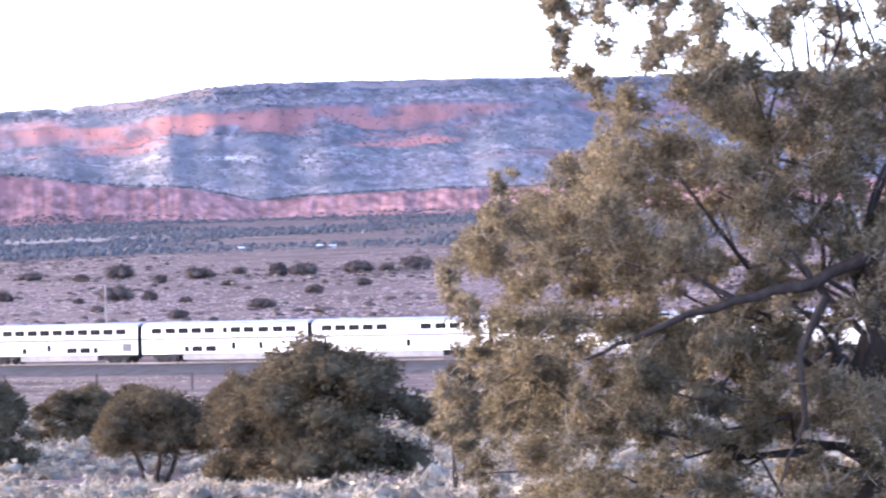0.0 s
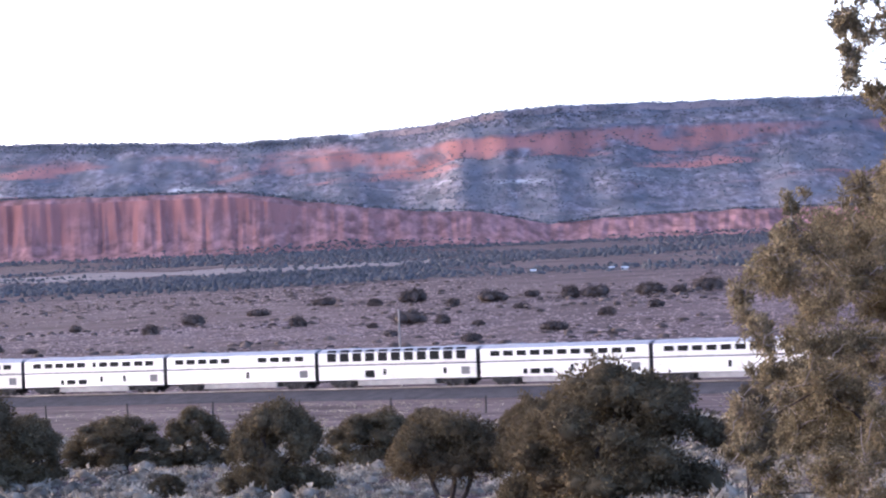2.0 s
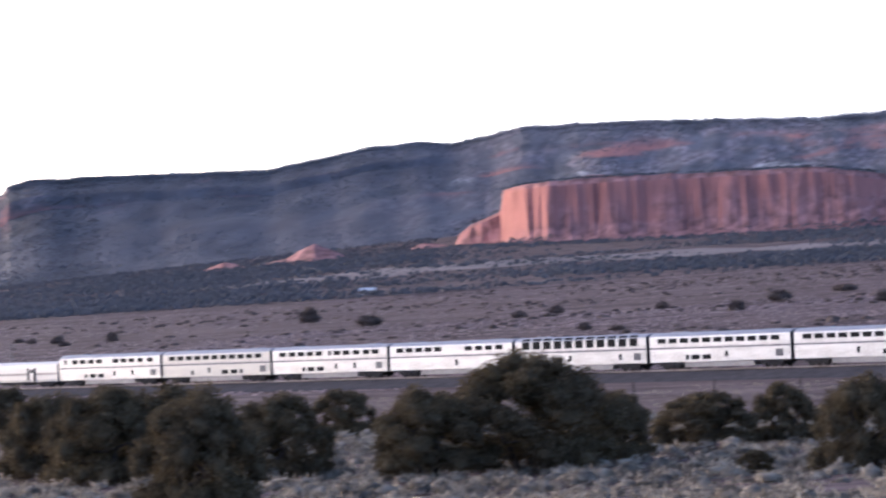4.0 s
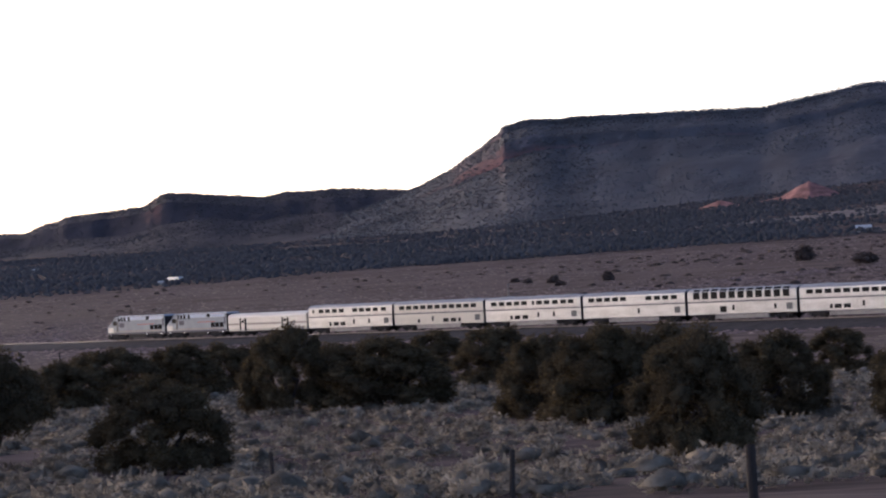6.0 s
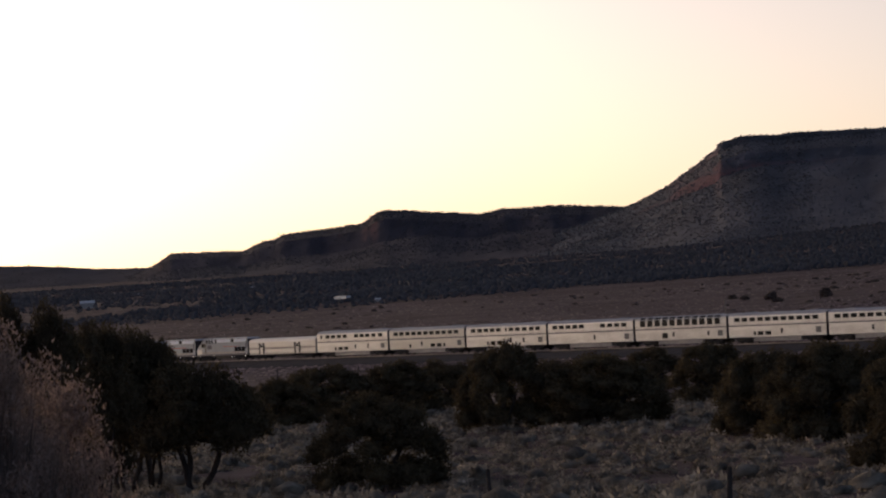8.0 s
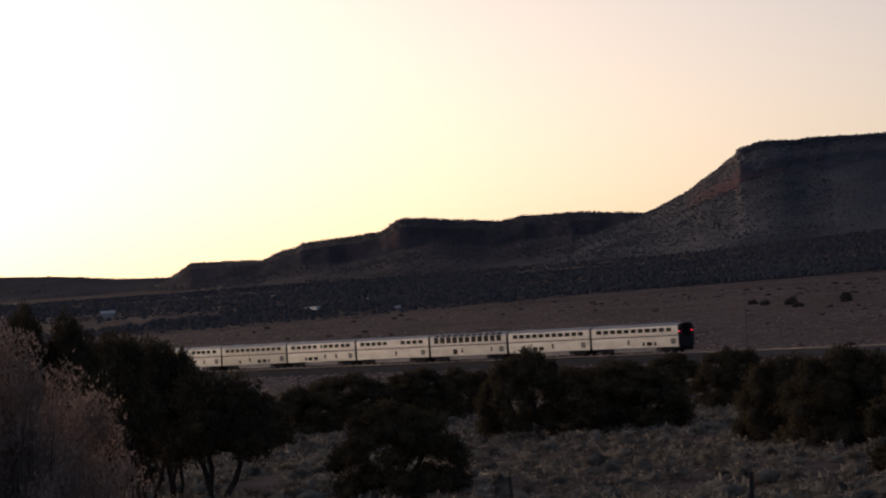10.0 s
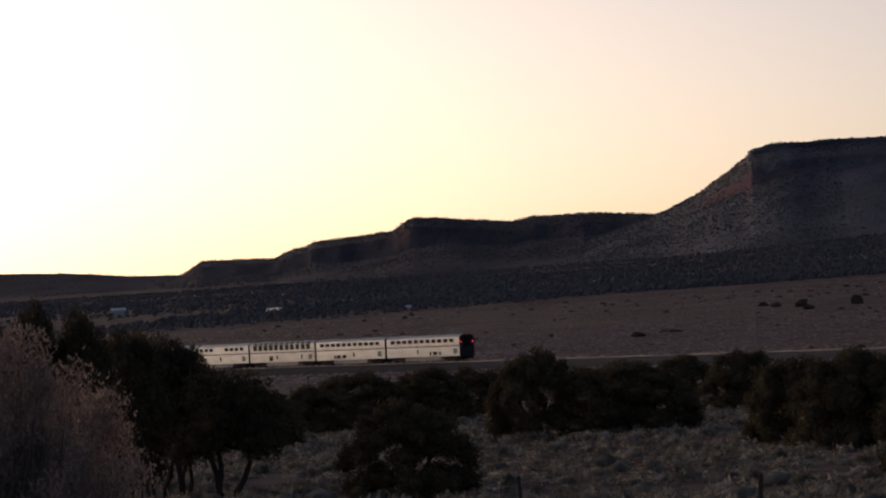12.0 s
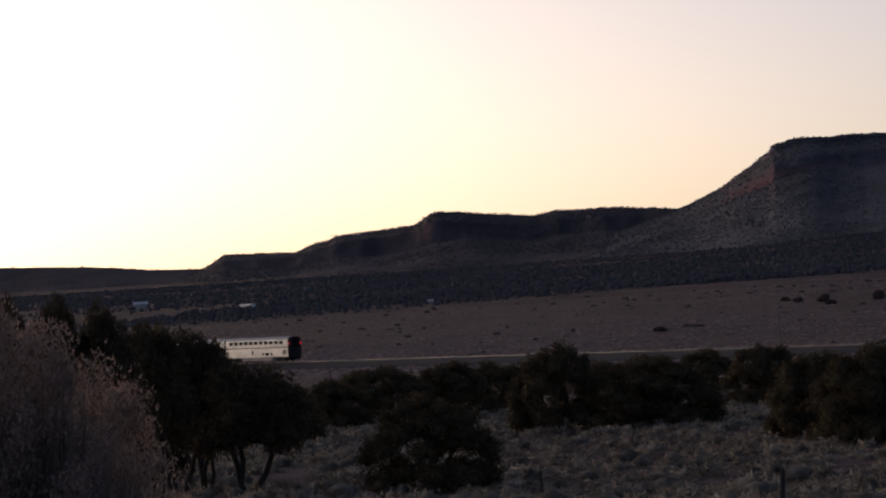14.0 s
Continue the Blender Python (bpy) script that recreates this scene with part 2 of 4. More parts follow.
# Darker version of the red rock, with the shade of the western hills in it.
M_DARKROCK = rock_material("shaded_red_sandstone", (0.34, 0.155, 0.135), (0.130, 0.108, 0.118), (0.18, 0.165, 0.175), 0.70, None, (0.120, 0.108, 0.124))


def let_light_through(m, share):
    """Leaves pass some light."""
    n, l = m.node_tree.nodes, m.node_tree.links
    bsdf = n["Principled BSDF"]
    tr, mx = n.new("ShaderNodeBsdfTranslucent"), n.new("ShaderNodeMixShader")
    l.new(bsdf.inputs["Base Color"].links[0].from_socket, tr.inputs["Color"])
    mx.inputs[0].default_value = share
    l.new(bsdf.outputs[0], mx.inputs[1])
    l.new(tr.outputs[0], mx.inputs[2])
    l.new(mx.outputs[0], n["Material Output"].inputs["Surface"])


for _m, _s in ((M_LEAF, 0.4), (M_LEAF_B, 0.2), (M_SAGE, 0.3), (M_STRAW, 0.3), (M_PLUME, 0.4), (M_STRAW_PALE, 0.3)):
    let_light_through(_m, _s)

# ---- ground ----
TRACK = Vector((-92.62, 559.76, 0.0))
ALONG = Vector((-math.sin(0.89755), math.cos(0.89755), 0.0))
ASIDE = Vector((-ALONG.y, ALONG.x, 0.0))     # towards the camera's side of the line


def lerp_table(x, table):
    return np.interp(x, [a for a, b in table], [b for a, b in table])


def ground_z(x, y):
    """Height of the land: a slope below the camera, a flat with the line, a field that rises to the foot of the mesas."""
    x, y = np.asarray(x, float), np.asarray(y, float)
    r = np.hypot(x, y)
    a = np.degrees(np.arctan2(-x, y))
    d = (x - TRACK.x) * ASIDE.x + (y - TRACK.y) * ASIDE.y
    near = lerp_table(r, [(0, 7.8), (20, 7.0), (45, 6.0), (100, 3.6), (150, 1.8)])
    q = np.clip((r - 150) / (np.maximum(r - 150, 0) + np.maximum(d - 8, 0) * 1.25 + 1e-6), 0, 1)
    near = np.where(r > 150, 1.8 - 3.2 * q, near)
    edge = 9.4 + 1500 * np.tan(np.radians(lerp_table(a, [(-12, .42), (0, .41), (5, .30), (9, .19), (15, .10), (24, -.04), (40, -.1)])))
    foot = lerp_table(a, [(-12, 51), (8, 50), (12, 40), (16, 30), (24, 24), (40, 20)])
    w = np.clip(-d, 0, None)
    w1 = w / (w + np.maximum(1500 - r, 0) * 0.75 + 1e-6)
    far = -1.4 + (edge + 1.4) * w1
    far = np.where(r > 1500, edge + (foot - edge) * np.clip((r - 1500) / 1100, 0, 3.0), far)
    fade = np.clip(w / 500, 0, 1)
    far = np.where(r > 1400, -1.4 + (far + 1.4) * fade, far)
    return np.where(d > 0, near, far)


def bumps(x, y, s):
    return noise.noise((x * s, y * s, 0.3))


def make_ground():
    azs = np.concatenate([np.arange(-180, -14, 4), np.arange(-14, 30, 0.2), np.arange(30, 180, 4)])
    rs = np.concatenate([[0.0], np.geomspace(4, 140, 40), np.linspace(143, 330, 70), np.linspace(335, 1500, 110), np.geomspace(1530, 4850, 40)])
    A, R = np.meshgrid(np.radians(azs), rs)
    X, Y = -np.sin(A) * R + 0.43 * np.exp(-R / 30), np.cos(A) * R - 0.31 * np.exp(-R / 30)
    Z = ground_z(X, Y)
    d = np.abs((X - TRACK.x) * ASIDE.x + (Y - TRACK.y) * ASIDE.y)
    amp = np.clip((d - 10) / 60, 0, 1)
    Z += amp * np.array([[0.28 * bumps(x, y, 0.05) + 0.12 * bumps(x, y, 0.25) for x, y in zip(xr, yr)] for xr, yr in zip(X, Y)])
    nr, na = X.shape
    idx = np.arange(nr * na).reshape(nr, na)
    nxt = np.roll(idx, -1, axis=1)
    F = np.stack([idx[:-1], idx[1:], nxt[1:], nxt[:-1]], -1).reshape(-1, 4)
    ob = part("ground", smooth(mesh_np("ground", np.stack([X, Y, Z], -1).reshape(-1, 3), F[:, ::-1])), M_GROUND)
    tagged(ob, "pale dry grassland with bare brown soil", "ground", kind="structure")


make_ground()


def at(turn, r, z=0.0):
    a = radians(turn)
    return Vector((-math.sin(a) * r, math.cos(a) * r, z))


def sand_flat():
    """A pale bare flat with ragged edges between the two belts of junipers."""
    azs = np.arange(-1.5, 13.5, 0.1)
    rows = []
    for a in azs:
        mid = 2020 + 40 * noise.noise((a * 0.5, 3.0, 0.0))
        half = (90 + 60 * noise.noise((a * 0.9, 8.0, 0.0)) + 25 * noise.noise((a * 4, 1.0, 0.0))) * min(1, (a + 1.6) / 2, (13.6 - a) / 4)
        for f in np.linspace(-1, 1, 7):
            p = at(a, mid + half * f)
            rows.append((p.x, p.y, float(ground_z(p.x, p.y)) + 0.35 * (1 - f ** 4) + 0.05))
    idx = np.arange(len(rows)).reshape(len(azs), 7)
    F = np.stack([idx[:-1, :-1], idx[:-1, 1:], idx[1:, 1:], idx[1:, :-1]], -1).reshape(-1, 4)
    tagged(part("sand_flat", smooth(mesh_np("sand_flat", rows, F)), M_SAND), "pale bare sandy flat below the bluff", "ground", kind="structure")


sand_flat()

# ---- mesas ----


def mesa(name, crest, profile, bands, run, mat, label, strength, step=0.06, gully=17.0, seed=0.0, foot=-10.0, wave=60.0, flute=0.0):
    """A long hill: crest rows of (turn, distance, height), a profile of (share of height, share of run) from foot to rim,
    bands of (name, first share of height), and how cliffed it is along its length."""
    t0, t1 = crest[0][0], crest[-1][0]
    az = np.arange(t0, t1 + step / 2, step)
    cr = np.interp(az, [c[0] for c in crest], [c[1] for c in crest])
    cz = np.interp(az, [c[0] for c in crest], [c[2] for c in crest])
    hs, us = [p[0] for p in profile], [p[1] for p in profile]
    pts = []
    for i in range(len(profile) - 1):
        k = 5 if hs[i + 1] - hs[i] > 0.04 else 2
        for j in range(k):
            pts.append((hs[i] + (hs[i + 1] - hs[i]) * j / k, us[i] + (us[i + 1] - us[i]) * j / k))
    pts.append((hs[-1], us[-1]))
    V = np.zeros((len(pts) + 3, len(az), 3))
    for j, a in enumerate(az):
        s = a * 61.0
        big = noise.noise((s * 0.008, seed, 1.7)) * wave + noise.noise((s * 0.03, seed, 4.0)) * gully
        base = float(ground_z(*at(a, cr[j] - run)[:2])) + foot
        hard = float(lerp_table(a, strength)) + 0.22 * noise.noise((s * 0.010, seed, 6.0)) + 0.14 * noise.noise((s * 0.03, seed, 7.0))
        shift = 0.05 * noise.noise((s * 0.02, seed, 11.0))
        for i, (h, u) in enumerate(pts):
            hard_i = min(1.0, max(0.0, hard + 0.25 * noise.noise((s * 0.02, h * 9, seed + 2))))
            soft_h = u ** 1.35
            hh = soft_h + (h - soft_h) * hard_i
            mid = 4 * hh * (1 - hh)
            taper = max(0.0, 1 - u * 0.6)
            rib = (noise.noise((s * 0.06, hh * 1.2, seed)) * 0.6 + noise.noise((s * 0.17, hh * 1.6, seed + 3)) * 0.4) * gully * taper
            rib += flute * (abs(noise.noise((s * 0.05, 0.3 * hh, seed + 5))) + 0.45 * abs(noise.noise((s * 0.14, 0.5 * hh, seed + 6)))) * min(1.0, mid * 1.3)
            r = cr[j] - run * (1 - u) + big * (0.35 + 0.65 * (1 - abs(2 * u - 1))) + rib
            hh = min(1.0, max(0.0, hh + shift * mid + noise.noise((s * 0.03, i * 0.6, seed + 8)) * 0.005 * mid))
            top = cz[j] + noise.noise((s * 0.05, seed, 9.1)) * 1.3
            V[i, j] = at(a, r, base + (top - base) * hh)
        for i, (back, drop) in enumerate(((60, -1.0), (350, -6.0), (420, -cz[j]))):
            V[len(pts) + i, j] = at(a, min(cr[j] + back + big * 0.3, 4940), cz[j] + drop)
    hill = thing(name, Matrix.Identity(4), label, "mesa")
    starts = [next(i for i, p in enumerate(pts) if p[0] >= h - 1e-6) for _, h in bands] + [len(V) - 1]
    for (pname, _), i0, i1 in zip(bands, starts, starts[1:]):
        S = V[i0:i1 + 1]
        nr, na = S.shape[:2]
        idx = np.arange(nr * na).reshape(nr, na)
        F = np.stack([idx[:-1, :-1], idx[:-1, 1:], idx[1:, 1:], idx[1:, :-1]], -1).reshape(-1, 4)
        part(pname, smooth(mesh_np(pname, S.reshape(-1, 3), F[:, ::-1])), M_LEDGE if pname in ("pale_ledge", "rim_rock") else mat, hill)
    return V[:len(pts) + 1]


def rise(el, r):
    return 9.4 + r * math.tan(radians(el))


def crest(rows):
    return [(a, r, rise(e, r)) for a, r, e in rows]


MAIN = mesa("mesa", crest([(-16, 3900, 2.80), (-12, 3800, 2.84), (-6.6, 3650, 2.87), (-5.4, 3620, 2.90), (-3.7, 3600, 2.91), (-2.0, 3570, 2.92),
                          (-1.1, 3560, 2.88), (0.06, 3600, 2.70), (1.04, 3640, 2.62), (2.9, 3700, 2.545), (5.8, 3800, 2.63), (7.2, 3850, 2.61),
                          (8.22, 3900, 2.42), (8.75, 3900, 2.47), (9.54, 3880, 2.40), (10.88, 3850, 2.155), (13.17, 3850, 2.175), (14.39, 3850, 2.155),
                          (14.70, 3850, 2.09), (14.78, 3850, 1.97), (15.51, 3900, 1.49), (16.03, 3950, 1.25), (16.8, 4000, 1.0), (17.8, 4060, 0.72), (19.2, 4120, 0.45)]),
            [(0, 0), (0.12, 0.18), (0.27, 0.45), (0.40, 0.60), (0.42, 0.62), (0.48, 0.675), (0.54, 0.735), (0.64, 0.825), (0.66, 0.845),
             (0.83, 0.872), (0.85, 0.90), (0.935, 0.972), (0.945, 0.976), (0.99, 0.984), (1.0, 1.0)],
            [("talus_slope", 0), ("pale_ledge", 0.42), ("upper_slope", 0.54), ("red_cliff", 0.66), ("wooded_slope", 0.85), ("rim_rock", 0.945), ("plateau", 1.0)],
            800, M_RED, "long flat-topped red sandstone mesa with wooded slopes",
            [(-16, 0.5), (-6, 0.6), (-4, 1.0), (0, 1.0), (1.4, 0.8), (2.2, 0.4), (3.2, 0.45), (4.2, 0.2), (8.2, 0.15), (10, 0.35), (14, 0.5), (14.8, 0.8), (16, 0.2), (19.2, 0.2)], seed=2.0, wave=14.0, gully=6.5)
BLUFF = mesa("sandstone_bluff", crest([(-14, 2900, 1.28), (-4.3, 2850, 1.30), (-2.66, 2820, 1.26), (-1.7, 2800, 1.19), (-0.7, 2760, 1.41), (0.2, 2740, 1.45),
                                       (1.03, 2720, 1.54), (2.0, 2710, 1.68), (2.9, 2700, 1.82), (5.88, 2700, 1.83), (6.8, 2706, 1.80), (7.15, 2722, 1.78), (7.38, 2750, 1.745), (7.50, 2785, 1.70), (7.56, 2800, 1.40), (7.75, 2800, 1.32), (8.0, 2804, 1.22), (8.16, 2815, 1.10), (8.28, 2840, 0.86), (8.6, 2850, 0.8)]),
             [(0, 0), (0.10, 0.30), (0.20, 0.52), (0.34, 0.66), (0.62, 0.78), (0.92, 0.88), (0.96, 0.92), (1.0, 1.0)],
             [("talus_slope", 0), ("fluted_cliff", 0.2), ("rim", 0.92), ("plateau", 1.0)],
             150, M_BADLAND, "fluted red sandstone bluff with a flat wooded top",
             [(-14, 0.3), (1, 0.25), (2.6, 0.8), (3.2, 1.2), (7.4, 1.3), (8.2, 0.6)], gully=14.0, seed=11.0, foot=-3.0, wave=24.0, step=0.025, flute=11.0)
mesa("red_foothill", crest([(8.1, 2790, 0.90), (8.7, 2780, 1.0), (9.1, 2780, 0.84), (9.8, 2760, 0.82), (10.3, 2750, 1.06), (10.7, 2750, 0.86), (11.2, 2750, 0.74),
                                   (11.6, 2760, 0.84), (12.2, 2760, 0.66)]),
     [(0, 0), (0.3, 0.4), (0.7, 0.75), (0.92, 0.9), (1.0, 1.0)], [("slope", 0), ("plateau", 1.0)], 120, M_BADLAND, "low rounded red clay foothills",
            [(8, 0.4), (12.2, 0.4)], gully=12.0, seed=41.0, foot=-4.0, wave=20.0, step=0.04)
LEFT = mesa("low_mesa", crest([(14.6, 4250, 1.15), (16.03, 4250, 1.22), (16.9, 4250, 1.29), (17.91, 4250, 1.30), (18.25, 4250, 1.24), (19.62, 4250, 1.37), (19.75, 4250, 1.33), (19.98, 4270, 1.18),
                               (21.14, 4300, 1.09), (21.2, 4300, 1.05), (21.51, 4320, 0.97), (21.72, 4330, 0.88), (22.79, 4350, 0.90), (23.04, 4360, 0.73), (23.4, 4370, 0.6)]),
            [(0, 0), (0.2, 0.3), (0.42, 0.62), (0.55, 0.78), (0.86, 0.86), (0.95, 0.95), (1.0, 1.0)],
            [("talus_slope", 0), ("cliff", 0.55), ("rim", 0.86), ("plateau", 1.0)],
            700, M_DARKROCK, "low stepped mesa of red rock, shade put into its colour", [(14, 0.5), (19, 0.6), (19.6, 1.0), (22, 0.9), (23.4, 0.5)], seed=21.0, gully=30)
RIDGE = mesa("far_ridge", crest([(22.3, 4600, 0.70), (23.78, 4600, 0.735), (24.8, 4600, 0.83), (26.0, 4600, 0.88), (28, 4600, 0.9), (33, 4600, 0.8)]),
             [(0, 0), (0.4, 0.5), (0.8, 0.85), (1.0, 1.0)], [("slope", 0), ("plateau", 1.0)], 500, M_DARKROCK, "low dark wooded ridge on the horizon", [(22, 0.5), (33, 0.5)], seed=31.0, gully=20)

# ---- scattered growth ----
rng = np.random.default_rng(5)
ICO_V = np.array([(1, 0, 0), (0, 1, 0), (-1, 0, 0), (0, -1, 0), (0, 0, 1), (0.62, 0.62, 0.55), (-0.62, 0.62, 0.5), (-0.62, -0.62, 0.55), (0.62, -0.62, 0.5), (0, 0, -0.7)])
ICO_F = np.array([(0, 1, 5), (1, 2, 6), (2, 3, 7), (3, 0, 8), (5, 1, 6), (6, 2, 7), (7, 3, 8), (8, 0, 5), (4, 5, 6), (4, 6, 7), (4, 7, 8), (4, 8, 5)])


def clumps(name, pts, size, mat, label, category, flat=0.85, rough=0.35):
    """Many small rounded shrubs on given places, as one object."""
    n = len(pts)
    size = np.broadcast_to(size, n)
    v = ICO_V[None] * (1 + rng.uniform(-rough, rough, (n, len(ICO_V), 1)))
    v = v * size[:, None, None] * np.stack([rng.uniform(.8, 1.25, n), rng.uniform(.8, 1.25, n), flat * rng.uniform(.7, 1.2, n)], -1)[:, None]
    v = v + np.asarray(pts)[:, None] + np.array([0, 0, 0.55])[None, None] * size[:, None, None]
    f = ICO_F[None] + (np.arange(n) * len(ICO_V))[:, None, None]
    ob = part(name, mesh_np(name, v.reshape(-1, 3), f.reshape(-1, 3)), mat)
    return tagged(ob, label, category, kind="stuff")


def on_slopes(V, n, steepest=0.95, lo=0, hi=None, thin=0.0):
    """Random places on a hill's skin, off its cliffs, thicker in some parts."""
    hi = hi or V.shape[0] - 1
    out = []
    while len(out) < n:
        i, j = int(rng.integers(lo, hi)), int(rng.integers(0, V.shape[1] - 1))
        a, b, c, d = V[i, j], V[i, j + 1], V[i + 1, j], V[i + 1, j + 1]
        run = math.hypot(c[0] - a[0], c[1] - a[1])
        if abs(c[2] - a[2]) > steepest * run or rng.random() > run / 90 + 0.1:
            continue
        if noise.noise((a[0] * 0.006, a[1] * 0.006, 2.0)) + rng.uniform(-0.4, 0.5) < thin:
            continue
        u, w = rng.random(2)
        out.append((a * (1 - u) + b * u) * (1 - w) + (c * (1 - u) + d * u) * w)
    return np.array(out)


def on_plain(n, a0, a1, r0, r1, patch=0.004, cut=0.0, soft=0.4):
    out = []
    while len(out) < n:
        a, r = rng.uniform(a0, a1), math.sqrt(rng.uniform(r0 * r0, r1 * r1))
        p = at(a, r)
        if noise.noise((p.x * patch, p.y * patch, 5.0)) + rng.uniform(-soft, soft) < cut:
            continue
        out.append((p.x, p.y, float(ground_z(p.x, p.y))))
    return np.array(out)


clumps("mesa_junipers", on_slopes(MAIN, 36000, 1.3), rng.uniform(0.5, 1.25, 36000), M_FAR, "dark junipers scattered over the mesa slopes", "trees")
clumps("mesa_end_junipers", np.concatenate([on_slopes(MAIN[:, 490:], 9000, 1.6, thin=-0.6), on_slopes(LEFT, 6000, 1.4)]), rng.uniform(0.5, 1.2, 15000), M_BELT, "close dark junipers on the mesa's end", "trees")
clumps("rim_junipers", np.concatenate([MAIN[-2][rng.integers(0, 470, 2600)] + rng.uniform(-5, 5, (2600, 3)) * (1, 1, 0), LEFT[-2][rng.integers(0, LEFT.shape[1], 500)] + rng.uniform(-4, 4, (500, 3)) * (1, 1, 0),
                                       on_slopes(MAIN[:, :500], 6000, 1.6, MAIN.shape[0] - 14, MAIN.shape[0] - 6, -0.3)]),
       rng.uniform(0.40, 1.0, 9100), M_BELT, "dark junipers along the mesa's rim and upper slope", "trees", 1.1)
clumps("bluff_junipers", np.concatenate([on_slopes(BLUFF, 1800, 0.6, 0, 9), BLUFF[-2][rng.integers(0, BLUFF.shape[1], 1400)] + rng.uniform(-5, 5, (1400, 3)) * (1, 1, 0)]),
       rng.uniform(0.7, 1.5, 3200), M_BELT, "dark junipers at the bluff's foot and along its rim", "trees")
clumps("low_mesa_junipers", np.concatenate([on_slopes(LEFT, 7000), on_slopes(RIDGE, 3000)]), rng.uniform(0.5, 1.2, 10000), M_BELT, "dark junipers on the low mesa", "trees")
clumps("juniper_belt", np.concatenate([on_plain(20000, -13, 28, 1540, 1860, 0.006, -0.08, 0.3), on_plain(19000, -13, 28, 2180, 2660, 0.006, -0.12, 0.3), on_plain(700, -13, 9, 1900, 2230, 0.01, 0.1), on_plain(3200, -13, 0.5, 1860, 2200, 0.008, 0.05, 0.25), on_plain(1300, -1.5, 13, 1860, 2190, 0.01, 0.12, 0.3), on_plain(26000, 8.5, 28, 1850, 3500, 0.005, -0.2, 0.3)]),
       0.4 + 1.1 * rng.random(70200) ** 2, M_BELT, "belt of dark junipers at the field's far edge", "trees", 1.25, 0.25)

# ---- railway ----


def on_line(s, aside=0.0, z=0.0):
    p = TRACK + ALONG * s + ASIDE * aside
    return Vector((p.x, p.y, z))


def strip(name, section, s0, s1, mat, label, step=40.0):
    """A section of (aside, height) carried along the line."""
    ss = np.arange(s0, s1 + 1, step)
    V = [on_line(s, a, z) for s in ss for a, z in section]
    k = len(section)
    F = [(i * k + j, i * k + (j + 1) % k, (i + 1) * k + (j + 1) % k, (i + 1) * k + j) for i in range(len(ss) - 1) for j in range(k)]
    return tagged(part(name, mesh_np(name, V, F), mat), label, "railway", kind="structure")


strip("ballast_bed", [(9.0, -1.75), (6.6, -1.05), (2.4, -0.24), (-2.4, -0.24), (-11.0, -0.55), (-14.5, -1.85)], -900, 1300, M_BALLAST, "dark grey crushed-stone ballast bank under the rails")
for side in (0.7175, -0.7175):
    r = strip("rail", [(side + .07, -.17), (side + .07, -.15), (side + .012, -.13), (side + .012, -.05), (side + .036, -.03), (side + .036, 0),
                       (side - .036, 0), (side - .036, -.03), (side - .012, -.05), (side - .012, -.13), (side - .07, -.15), (side - .07, -.17)], -900, 1300, M_RAIL, "worn steel rail on the ballast")


def make_ties():
    n = 2600
    c = np.array([[x, y, z] for x in (-.11, .11) for y in (-1.3, 1.3) for z in (-.22, -.165)])
    q = np.array([(0, 1, 3, 2), (4, 6, 7, 5), (0, 4, 5, 1), (2, 3, 7, 6), (1, 5, 7, 3), (0, 2, 6, 4)])
    s = -700 + np.arange(n) * 0.6
    V = (np.array(TRACK)[None, None] + (c[None, :, 0, None] + s[:, None, None]) * np.array(ALONG) + c[None, :, 1, None] * np.array(ASIDE) + np.array([0, 0, 1.0]) * c[None, :, 2, None])
    F = q[None] + (np.arange(n) * 8)[:, None, None]
    tagged(part("ties", mesh_np("ties", V.reshape(-1, 3), F.reshape(-1, 4)), M_TIE), "dark wooden railway ties in the ballast", "railway", kind="stuff")


make_ties()

# ---- train ----
CAR, SPEED = 25.91, 35.344
M_RED_LAMP = bpy.data.materials.new("red_marker_lamp")
M_RED_LAMP.use_nodes = True
_p = M_RED_LAMP.node_tree.nodes["Principled BSDF"]
_p.inputs["Base Color"].default_value = (0.5, 0.01, 0.02, 1)
_p.inputs["Emission Color"].default_value = (1.0, 0.02, 0.04, 1)
_p.inputs["Emission Strength"].default_value = 2.5


def extrude_section(section, x0, x1):
    """A closed (y, z) section carried from x0 to x1, with its ends shut."""
    bm = bmesh.new()
    a = [bm.verts.new((x0, y, z)) for y, z in section]
    b = [bm.verts.new((x1, y, z)) for y, z in section]
    n = len(section)
    for i in range(n):
        bm.faces.new((a[i], a[(i + 1) % n], b[(i + 1) % n], b[i]))
    bm.faces.new(a[::-1])
    bm.faces.new(b)
    bmesh.ops.recalc_face_normals(bm, faces=bm.faces)
    return bm


def mirror(section):
    return section + [(-y, z) for y, z in reversed(section) if abs(y) > 1e-6]



